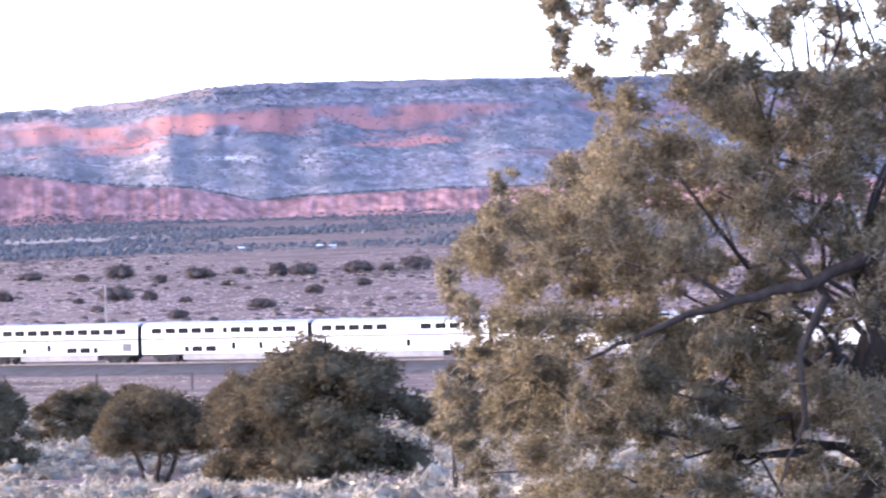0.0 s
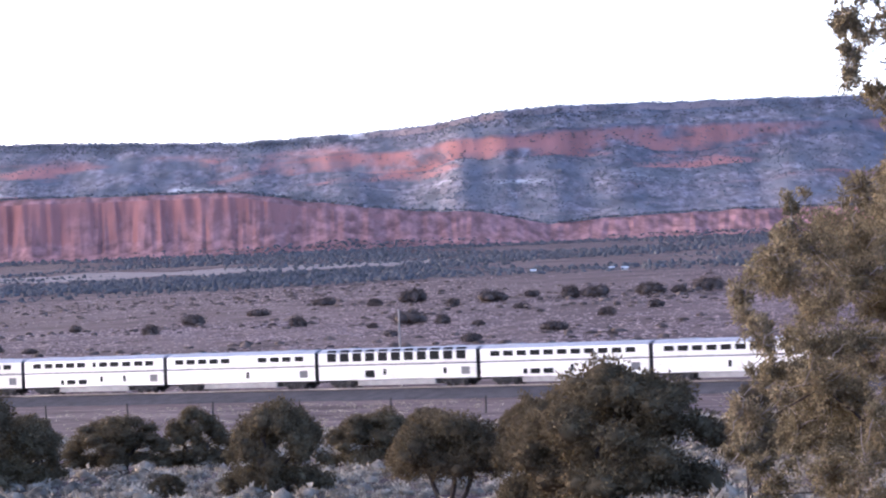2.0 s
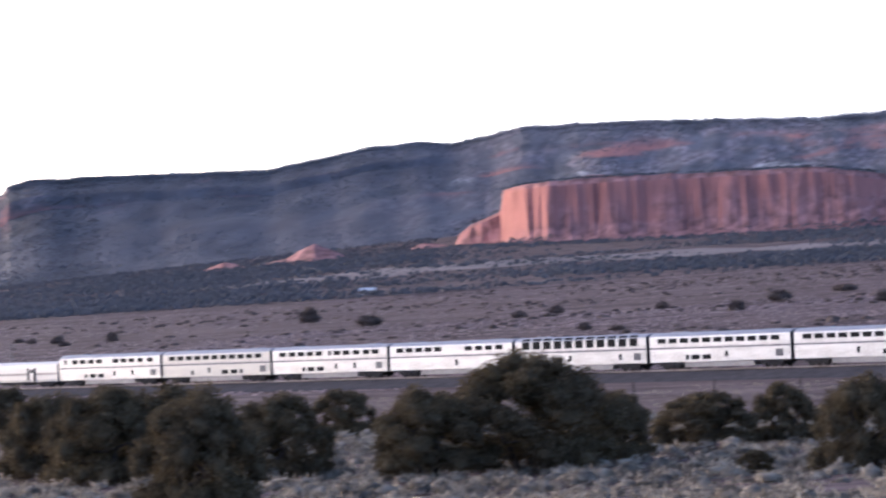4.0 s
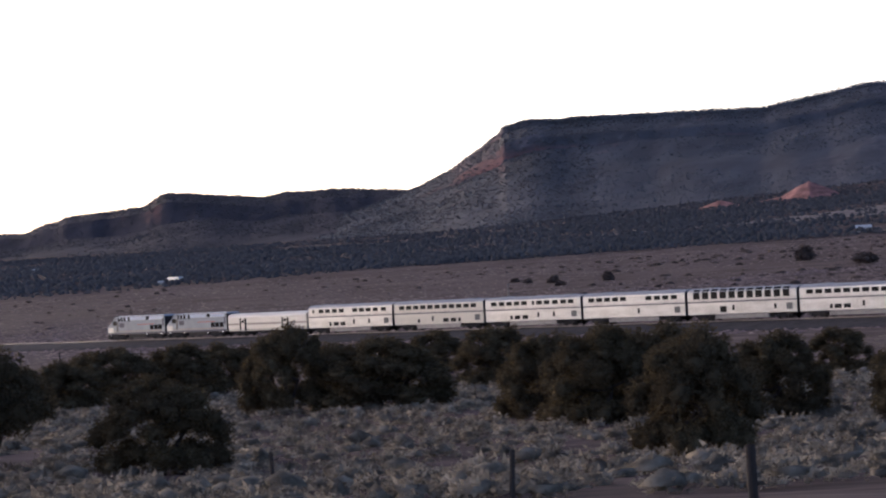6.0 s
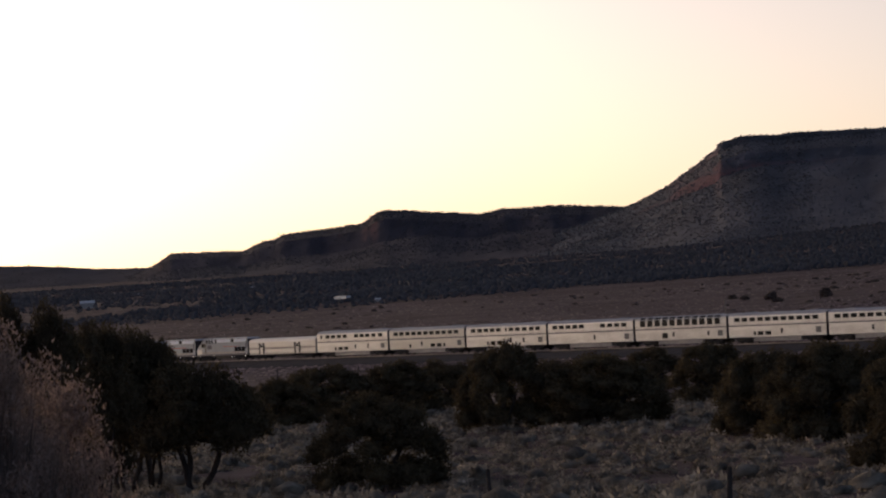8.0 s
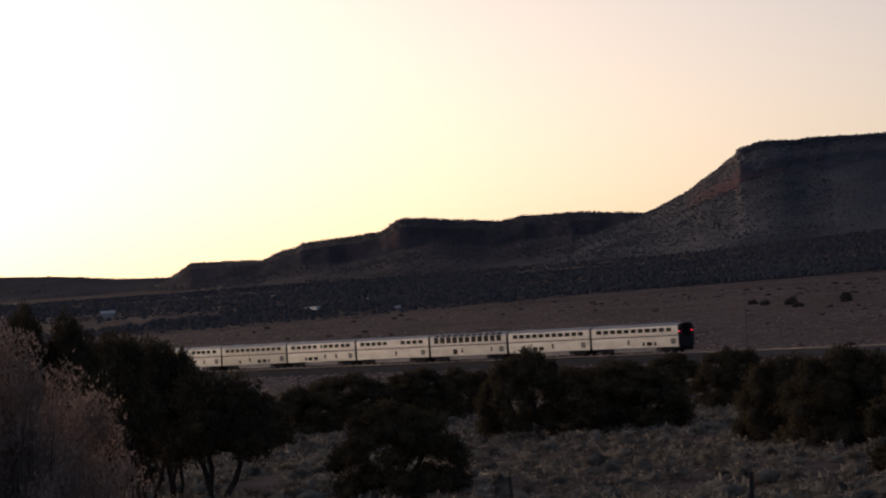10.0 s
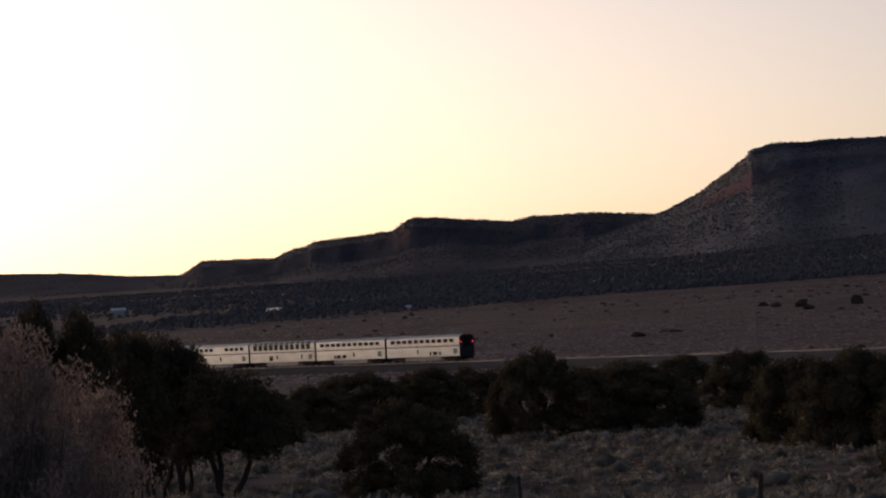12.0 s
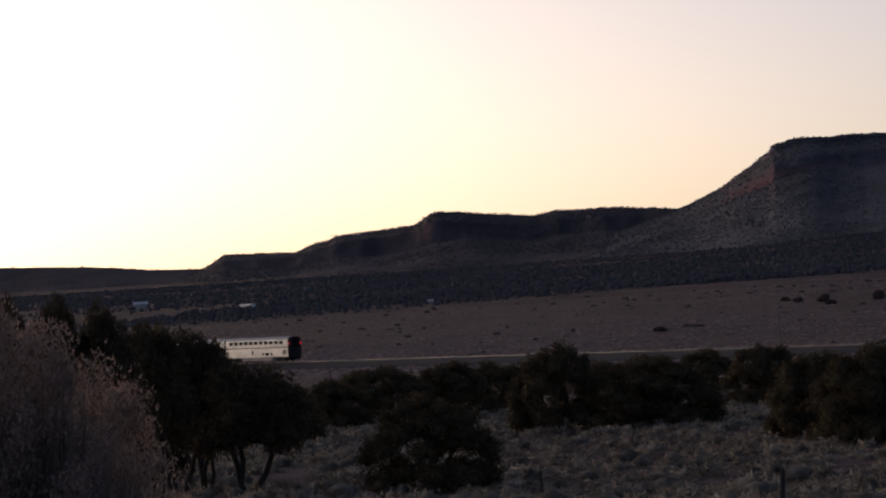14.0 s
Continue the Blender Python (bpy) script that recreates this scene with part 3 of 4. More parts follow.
def truck(parent, x, wheelbase=2.6, length=4.0):
    """A bogie: side frames, springs and axle boxes, and wheels on two axles."""
    bm = bmesh.new()
    for s in (-1, 1):
        box(bm, x - length / 2, x + length / 2, s * 1.22 - 0.1, s * 1.22 + 0.1, 0.48, 0.80, 0.05)
        for dx in (-wheelbase / 2, wheelbase / 2):
            box(bm, x + dx - 0.22, x + dx + 0.22, s * 1.25 - 0.14, s * 1.25 + 0.14, 0.28, 0.68, 0.04)
        for dx in (-0.45, 0.0, 0.45):
            cyl(bm, (x + dx, s * 1.25, 0.30), (x + dx, s * 1.25, 0.95), 0.13, 0.13)
        box(bm, x - 0.75, x + 0.75, s * 1.22 - 0.13, s * 1.22 + 0.13, 0.24, 0.36, 0.03)
        cyl(bm, (x - length / 2 + 0.2, s * 1.3, 0.95), (x - wheelbase / 2, s * 1.3, 0.6), 0.06, 0.06)
    box(bm, x - 0.5, x + 0.5, -1.2, 1.2, 0.55, 0.95, 0.05)
    t = part("truck", bm, M_TRUCK, parent, "grimy dark steel truck")
    for dx in (-wheelbase / 2, wheelbase / 2):
        w = bmesh.new()
        for s in (-1, 1):
            cyl(w, (x + dx, s * 0.70, 0.46), (x + dx, s * 0.83, 0.46), 0.46, 0.45, 20)
            cyl(w, (x + dx, s * 0.65, 0.46), (x + dx, s * 0.70, 0.46), 0.49, 0.49, 20)
        cyl(w, (x + dx, -0.9, 0.46), (x + dx, 0.9, 0.46), 0.09, 0.09)
        part("wheelset", w, M_TRUCK, t)


SIDE = [(1.50, 0.98), (1.55, 1.06), (1.55, 4.22), (1.49, 4.42)]
ROOF = [(1.49, 4.424), (1.36, 4.62), (1.05, 4.80), (0.55, 4.90), (0.0, 4.93)]


def panel(parent, name, x, z, w, h, mat, depth=0.012, label="", bevel=0.0, both=True):
    for s in ((1, -1) if both else (1,)):
        y0, y1 = sorted((s * 1.53, s * (1.55 + depth)))
        part(name, boxm(x - w / 2, x + w / 2, y0, y1, z - h / 2, z + h / 2, bevel=bevel), mat, parent, label)


def window(parent, x, z, w, h):
    for s in (1, -1):
        y0, y1 = sorted((s * 1.52, s * 1.554))
        g = part("window", boxm(x - w / 2, x + w / 2, y0, y1, z - h / 2, z + h / 2, bevel=0.008), M_GLASS, parent, "dark tinted window")
        bm = bmesh.new()
        y2 = s * 1.562
        ya, yb = sorted((s * 1.53, y2))
        for a, b, c, d in ((x - w / 2 - .025, x + w / 2 + .025, z + h / 2, z + h / 2 + .025), (x - w / 2 - .025, x + w / 2 + .025, z - h / 2 - .025, z - h / 2),
                           (x - w / 2 - .025, x - w / 2, z - h / 2, z + h / 2), (x + w / 2, x + w / 2 + .025, z - h / 2, z + h / 2)):
            box(bm, a, b, ya, yb, c, d)
        part("window_frame", bm, M_VENT, g)


def coach(name, label, upper, lower, doors, vent, tall=0.58, narrow=(), last=False, lounge=False, tint=None):
    """A double-deck car; distances are metres from its rear coupling."""
    car = thing(name, Matrix.Identity(4), label, "train car", "cars of the passenger train")
    o = -CAR / 2
    white = tint or M_WHITE
    part("body", extrude_section(mirror(SIDE)[:], -12.62, 12.62), white, car, "silver-white painted body shell")
    part("roof", extrude_section(mirror(ROOF), -12.62, 12.62), M_ROOF, car, "blue-grey rounded roof")
    for x in (-8.3, 8.3):
        part("roof_hatch", boxm(x - 1.1, x + 1.1, -0.55, 0.55, 4.85, 5.02, bevel=0.05), M_ROOF, car)
    for s in (1, -1):
        y0, y1 = sorted((s * 1.54, s * 1.560))
        part("stripe", boxm(-12.6, 12.6, y0, y1, 2.77, 2.94), M_STRIPE, car, "grey-blue belt stripe")
        part("stripe", boxm(-12.6, 12.6, y0, y1 - s * 0.002 if s > 0 else y1, 2.985, 3.015), M_STRIPE, car)
        y0, y1 = sorted((s * 1.30, s * 1.50))
        part("skirt", boxm(-6.2, 6.3, y0, y1, 0.32, 0.978, bevel=0.03), M_SKIRT, car, "dusty silver equipment skirt")
    part("underframe", boxm(-12.4, 12.4, -1.25, 1.25, 0.80, 1.0), M_TRUCK, car)
    for x in upper:
        window(car, o + x, 3.86, (0.6 if x in narrow else 1.46), tall * 1.08)
    if lounge:
        for x in upper:
            for s in (1, -1):
                bm = bmesh.new()
                c = [bm.verts.new((o + x + dx, s * y, z)) for dx, y, z in ((-.72, 1.455, 4.52), (.72, 1.455, 4.52), (.72, 1.24, 4.76), (-.72, 1.24, 4.76))]
                bm.faces.new(c)
                bmesh.ops.recalc_face_normals(bm, faces=bm.faces)
                part("skylight", extrude_skylight(bm, s), M_GLASS, car, "curved dark roof window")
    for x in lower:
        window(car, o + x, 1.75 if lounge else 1.62, (0.6 if x in narrow else 1.5), 0.9 if lounge else 0.6)
    for x, w in doors:
        panel(car, "door", o + x, 1.78, w, 1.15, white, 0.02, "lower-deck door", 0.01)
        panel(car, "door_window", o + x, 1.95, 0.50, 0.78, M_GLASS, 0.03)
    panel(car, "vent", o + vent, 1.92, 1.35, 0.95, M_VENT, 0.02, "square grey louvre panel", 0.01)
    for s in (1, -1):
        y0, y1 = sorted((s * 1.56, s * 1.578))
        for i in range(6):
            part("louvre", boxm(o + vent - .6, o + vent + .6, y0, y1, 1.52 + i * 0.14, 1.57 + i * 0.14), M_STRIPE, car)
        y0, y1 = sorted((s * 1.56, s * 1.60))
        for x in (1.1, 24.6):
            for z in (1.2, 1.6, 2.0, 2.4):
                part("grab_iron", boxm(o + x - .2, o + x + .2, y0, y1, z, z + 0.03), M_SKIRT, car)
    truck(car, -9.07)
    truck(car, 9.07)
    for s in (1, -1):
        if last and s < 0:
            continue
        part("diaphragm", extrude_section([(-0.62, 2.75), (-0.62, 4.72), (0.62, 4.72), (0.62, 2.75)], s * 12.62, s * 12.95), M_BLACK, car, "black rubber diaphragm")
        part("end_wall", boxm(*sorted((s * 12.60, s * 12.66)), -1.45, 1.45, 1.0, 4.5), M_END_SHADE, car, "end wall with shade put into its colour")
        part("coupler", boxm(*sorted((s * 12.4, s * 12.95)), -0.14, 0.14, 0.75, 1.0, bevel=0.03), M_TRUCK, car)
    if last:
        # Tail wall painted dark to stand for its shade.
        part("end_wall", extrude_section(mirror([(1.50, 1.0), (1.545, 1.06), (1.545, 4.20), (1.48, 4.42), (1.35, 4.61), (1.0, 4.79), (0.5, 4.89), (0.0, 4.92)]), -12.72, -12.622), M_END_SHADE, car, "rear end of the train, darkened for shade")
        part("diaphragm", extrude_section([(-0.62, 2.75), (-0.62, 4.6), (0.62, 4.6), (0.62, 2.75)], -12.98, -12.72), M_BLACK, car, "black rubber diaphragm")
        part("coupler", boxm(-13.1, -12.6, -0.14, 0.14, 0.75, 1.0, bevel=0.03), M_TRUCK, car)
        part("step_well", boxm(-12.9, -12.6, -1.2, 1.2, 0.45, 1.0, bevel=0.04), M_BLACK, car)
        for y in (1.28, -1.28):
            part("marker_lamp", cyl(bmesh.new(), (-12.70, y, 3.55), (-12.80, y, 3.55), 0.12, 0.10, 12), M_RED_LAMP, car, "lit red marker lamp")
    return car


def extrude_skylight(bm, s):
    made = bmesh.ops.extrude_face_region(bm, geom=bm.faces[:])
    vs = [v for v in made["geom"] if isinstance(v, bmesh.types.BMVert)]
    bmesh.ops.translate(bm, vec=(0, s * 0.03, 0.03), verts=vs)
    bmesh.ops.recalc_face_normals(bm, faces=bm.faces)
    return bm


def baggage_car():
    car = thing("baggage_car", Matrix.Identity(4), "ribbed stainless-steel single-deck baggage car", "train car", "cars of the passenger train")
    o = -CAR / 2
    part("body", extrude_section(mirror([(1.48, 0.95), (1.52, 1.02), (1.52, 3.35), (1.42, 3.62)]), -12.62, 12.62), M_BAG, car, "ribbed stainless body")
    part("roof", extrude_section(mirror([(1.42, 3.624), (1.2, 3.86), (0.7, 4.02), (0.0, 4.08)]), -12.62, 12.62), M_BAG, car)
    for s in (1, -1):
        for z, h in ((2.0, 0.34), (1.1, 0.12)):
            y0, y1 = sorted((s * 1.51, s * 1.535))
            part("stripe", boxm(-12.6, 12.6, y0, y1, z, z + h), M_SKIRT, car, "grey side band")
        bm = bmesh.new()
        for i in range(7):
            y0, y1 = sorted((s * 1.51, s * 1.545))
            box(bm, -12.6, 12.6, y0, y1, 1.28 + i * 0.1, 1.32 + i * 0.1)
        part("rib", bm, M_BAG, car)
        for x in (7.1, 20.7):
            y0, y1 = sorted((s * 1.50, s * 1.56))
            d = part("door", boxm(o + x - 1.05, o + x + 1.05, y0, y1, 1.05, 3.2, bevel=0.02), M_BAG, car, "sliding baggage door")
            y0, y1 = sorted((s * 1.52, s * 1.575))
            part("door_gap", boxm(o + x - 1.05, o + x - 0.55, y0, y1, 1.1, 3.18), M_BLACK, d)
            part("door_gap", boxm(o + x + 0.6, o + x + 1.05, y0, y1, 1.1, 3.18), M_BLACK, d)
            part("door_window", boxm(o + x - 0.3, o + x + 0.35, y0, y1, 2.35, 2.9), M_GLASS, d)
    part("underframe", boxm(-12.4, 12.4, -1.25, 1.25, 0.70, 0.95), M_TRUCK, car)
    part("battery_box", boxm(-3.5, 2.5, -1.3, 1.3, 0.40, 0.75, bevel=0.04), M_TRUCK, car)
    for s in (1, -1):
        part("diaphragm", extrude_section([(-0.62, 1.2), (-0.62, 3.5), (0.62, 3.5), (0.62, 1.2)], s * 12.62, s * 12.95), M_BLACK, car)
    truck(car, -9.07)
    truck(car, 9.07)
    return car


M_REDLINE = plain("red_stripe_paint", (0.42, 0.07, 0.06), 0.5)
# Glow that imitates bright reflections near the wheels; no lamp is there.
M_GLINT = bpy.data.materials.new("glowing_glint")
M_GLINT.use_nodes = True
_p = M_GLINT.node_tree.nodes["Principled BSDF"]
_p.inputs["Emission Color"].default_value = (1.0, 0.95, 0.85, 1)
_p.inputs["Emission Strength"].default_value = 1.2


def locomotive():
    """A diesel passenger locomotive with a slanted nose at +X."""
    loco = thing("locomotive", Matrix.Identity(4), "silver-blue diesel passenger locomotive with slanted nose", "locomotive", "locomotives of the train")
    prof = [(-10.2, 1.05), (-10.2, 4.05), (-10.0, 4.2), (6.6, 4.2), (7.6, 4.12), (8.6, 3.35), (10.0, 2.55), (10.25, 2.2), (10.2, 1.05)]
    bm = bmesh.new()
    cols = [(-1.52, 0.0), (-1.36, 0.16), (1.36, 0.16), (1.52, 0.0)]
    rows = []
    for y, lift in cols:
        rows.append([bm.verts.new((x, y, z + (lift if z > 2.2 else 0))) for x, z in prof])
    n = len(prof)
    for i in range(3):
        for j in range(n):
            bm.faces.new((rows[i][j], rows[i][(j + 1) % n], rows[i + 1][(j + 1) % n], rows[i + 1][j]))
    bm.faces.new(rows[0])
    bm.faces.new(rows[3][::-1])
    bmesh.ops.recalc_face_normals(bm, faces=bm.faces)
    part("body", bm, M_LOCO, loco, "silver-blue body shell")
    part("roof", boxm(-9.9, 6.4, -1.3, 1.3, 4.34, 4.46, bevel=0.05), M_LROOF, loco, "pale roof panels")
    for s in (1, -1):
        def side(name, x, z, w, h, mat, d=0.02, label=""):
            y0, y1 = sorted((s * 1.49, s * (1.52 + d)))
            return part(name, boxm(x - w / 2, x + w / 2, y0, y1, z - h / 2, z + h / 2, bevel=0.008), mat, loco, label)
        side("upper_band", -1.6, 3.92, 16.2, 0.62, M_LROOF, 0.014, "pale upper band")
        side("nose_panel", 9.0, 1.85, 1.9, 0.9, M_WHITE, 0.012, "white nose side panel")
        side("lower_band", -0.6, 1.62, 17.2, 0.30, M_SKIRT, 0.010, "silver lower band")
        side("red_stripe", -3.4, 2.82, 6.0, 0.12, M_REDLINE, 0.014, "thin red stripe")
        # Small emissive spots added as glints beside the trucks.
        for x in (9.0, -3.9, -9.0):
            side("truck_glint", x, 0.92, 0.15, 0.11, M_GLINT, 0.05, "small glowing spot for a glint by the trucks")
        for x in (6.0, 5.0, 3.9, 2.4):
            side("grille", x, 3.85, 0.75, 0.72, M_BLACK, 0.03, "dark intake grille")
        side("grille", -4.2, 3.95, 1.1, 0.6, M_BLACK, 0.03)
        for x in (-5.6, -7.05, -8.5):
            side("radiator_grille", x, 2.25, 1.25, 0.85, M_BLACK, 0.03, "dark radiator grille")
        side("cab_window", 7.6, 3.15, 1.3, 0.8, M_GLASS, 0.03, "cab side window")
        side("cab_door", 6.6, 2.5, 0.7, 1.9, M_VENT, 0.016)
        side("emblem", 5.0, 2.75, 1.7, 0.8, M_STRIPE, 0.012, "dark emblem shape")
        side("sill_stripe", 0.0, 1.22, 20.3, 0.34, M_STRIPE, 0.012, "dark sill stripe")
        side("rear_door", -9.6, 3.1, 0.5, 1.6, M_STRIPE, 0.014)
    bm = bmesh.new()
    for s in (1, -1):
        c = [bm.verts.new(p) for p in ((7.72, s * 0.15, 4.19), (8.62, s * 0.15, 3.55), (8.62, s * 1.2, 3.53), (7.72, s * 1.2, 4.17))]
        bm.faces.new(c)
        bmesh.ops.translate(bm, vec=(0.02, 0, 0.03), verts=c)
    bmesh.ops.solidify(bm, geom=bm.faces[:], thickness=0.02)
    part("windshield", bm, M_GLASS, loco, "dark two-piece windshield")
    part("fuel_tank", boxm(-3.2, 3.0, -1.35, 1.35, 0.35, 1.05, bevel=0.1), M_TRUCK, loco)
    part("pilot", extrude_section([(-1.4, 0.2), (1.4, 0.2), (1.4, 1.05), (-1.4, 1.05)], 9.5, 10.35), M_TRUCK, loco, "dark pilot plate")
    part("exhaust_hatch", boxm(-1.4, 0.8, -0.6, 0.6, 4.44, 4.58, bevel=0.04), M_VENT, loco)
    part("diaphragm", boxm(-10.5, -10.2, -0.6, 0.6, 1.1, 3.4), M_BLACK, loco)
    # Panel added over the rear face, coloured as if in shade.
    part("end_wall", boxm(-10.26, -10.19, -1.47, 1.47, 1.06, 4.16, bevel=0.02), M_END_SHADE, loco, "locomotive rear end, shade in its colour")
    truck(loco, -6.6, 2.9, 4.4)
    truck(loco, 6.6, 2.9, 4.4)
    return loco


EVEN = [2.95 + 2.035 * i for i in range(11)]
M_CREAM = material("yellowed_silver_paint", [(0.25, (0.52, 0.49, 0.42)), (0.7, (0.72, 0.68, 0.60))], 0.5, 0.42, 0.03, (0.4, 0.4, 2.0), metal=0.15)
TRAIN = [
    (coach("passenger_car", "white double-deck coach at the tail with red marker lamps", EVEN, [10.3, 8.7, 7.0], [(14.65, 0.9)], 1.8, narrow=(10.3, 7.0), last=True), 0.5 * CAR),
    (coach("passenger_car", "white double-deck coach with a row of dark windows", EVEN, [18.7, 17.2, 15.2], [(11.6, 0.9)], 2.25, narrow=(18.7,)), 1.5 * CAR),
    (coach("lounge_car", "white double-deck lounge car with tall windows and skylights", [2.65 + 2.075 * i for i in range(11)], [17.2], [(14.8, 0.9), (5.2, 0.5)], 2.0, tall=0.95, lounge=True), 2.5 * CAR),
    (coach("dining_car", "white double-deck dining car with two window groups", [23.4, 21.4, 19.4, 17.4, 15.4, 9.1, 7.0, 5.0, 2.9], [], [(11.6, 0.9)], 2.2), 3.5 * CAR),
    (coach("sleeping_car", "white double-deck sleeping car", [23.25, 21.1, 19.1, 17.1, 15.1, 12.7, 11.1, 9.1, 6.9, 4.75, 2.8], [18.6, 17.0, 14.9], [(11.4, 0.9), (7.3, 0.6)], 2.1, narrow=(12.7, 18.6)), 4.5 * CAR),
    (coach("sleeping_car", "yellowed double-deck sleeping car", EVEN, [18.5, 10.8, 8.7, 7.0], [(14.5, 0.9)], 2.0, narrow=(18.5, 7.0), tint=M_CREAM), 5.5 * CAR),
    (coach("sleeping_car", "white double-deck crew sleeping car next to the baggage car", [24.0, 21.6, 19.6, 17.5, 15.4, 11.3, 9.3, 7.3, 5.2, 2.8], [18.9, 17.1, 15.1], [(11.7, 0.9), (7.2, 0.6)], 2.1, narrow=(24.0, 18.9)), 6.5 * CAR),
    (baggage_car(), 7.5 * CAR),
]
_l = locomotive()
TRAIN += [(_l, 8 * CAR + 10.4), (copy_thing(_l, Matrix.Identity(4)), 8 * CAR + 31.4)]
HEADING = math.degrees(math.atan2(ALONG.y, ALONG.x))


def car_pose(ahead, t):
    p = on_line(SPEED * (t - 7.0) + ahead - 0.85)
    return pose(p.x, p.y, 0.0, 0, 0, HEADING)

# ---- trees and shrubs ----


def leaf_tufts(pts, outward, size, n_blades, seed, spread=0.75, slim=0.30):
    """Small pointed leaves round each place: arrays of corners and faces."""
    g = np.random.default_rng(seed)
    n = len(pts)
    p = np.repeat(np.asarray(pts), n_blades, 0)
    o = np.repeat(np.asarray(outward), n_blades, 0)
    d = o * 0.8 + g.normal(0, spread, p.shape)
    d /= np.linalg.norm(d, axis=1, keepdims=True) + 1e-9
    s = np.cross(d, g.normal(0, 1, p.shape))
    s /= np.linalg.norm(s, axis=1, keepdims=True) + 1e-9
    size = np.repeat(np.broadcast_to(size, n), n_blades)[:, None]
    k = size * g.uniform(0.5, 1.3, (len(p), 1))
    p = p + g.normal(0, 0.5, p.shape) * size
    V = np.stack([p - s * k * slim, p + s * k * slim, p + d * k], 1)
    F = np.arange(len(p) * 3).reshape(-1, 3)
    return V.reshape(-1, 3), F


def crown_points(blobs, n, seed, per_ray=14, reach=1.25):
    """Places along many short boughs that spread from the middle of each ball (x, y, z, radius), with the ways that they face."""
    g = np.random.default_rng(seed)
    b = np.array(blobs)
    m = n // per_ray
    pick = g.choice(len(b), m, p=b[:, 3] ** 2 / (b[:, 3] ** 2).sum())
    d = g.normal(0, 1, (m, 3)) + np.array([0, 0, 0.15])
    d /= np.linalg.norm(d, axis=1, keepdims=True)
    far = b[pick, 3] * g.uniform(0.55, reach, m)
    f = g.uniform(0.25, 1.0, (m, per_ray))
    off = g.normal(0, 1, (m, per_ray, 3)) * (b[pick, 3] * 0.10)[:, None, None]
    p = b[pick, None, :3] + d[:, None] * (far[:, None] * f)[..., None] * np.array([1, 1, 0.85]) + off
    return p.reshape(-1, 3), np.repeat(d, per_ray, 0)


def tube(a, b, r0, r1, g, bend=0.10, steps=5, sides=7):
    """A crooked branch from a to b that thins out, as one mesh."""
    a, b = np.array(a, float), np.array(b, float)
    f = np.linspace(0, 1, steps + 1)[:, None]
    p = a * (1 - f) + b * f + g.normal(0, bend * 0.35 * np.linalg.norm(b - a), (steps + 1, 3)) * (f > 0) * (f < 1)
    d = b - a
    u = np.cross(d, (0.3, 0.9, 0.31) if abs(d[2]) > np.linalg.norm(d[:2]) else (0, 0, 1.0))
    u /= np.linalg.norm(u)
    w = np.cross(d, u)
    w /= np.linalg.norm(w)
    t = np.arange(sides) * 2 * math.pi / sides
    ring = np.cos(t)[:, None] * u + np.sin(t)[:, None] * w
    v = p[:, None] + ring[None] * (r0 + (r1 - r0) * f)[:, :, None] * g.uniform(0.85, 1.15, (steps + 1, sides, 1))
    k = [(i * sides + j, i * sides + (j + 1) % sides, (i + 1) * sides + (j + 1) % sides, (i + 1) * sides + j) for i in range(steps) for j in range(sides)]
    return smooth(mesh_np("branch", v.reshape(-1, 3), k))


ICO_BALL = bmesh.new()
bmesh.ops.create_icosphere(ICO_BALL, subdivisions=2, radius=1.0)
BALL_V = np.array([v.co[:] for v in ICO_BALL.verts])
BALL_F = np.array([[v.index for v in f.verts] for f in ICO_BALL.faces])
ICO_BALL.free()


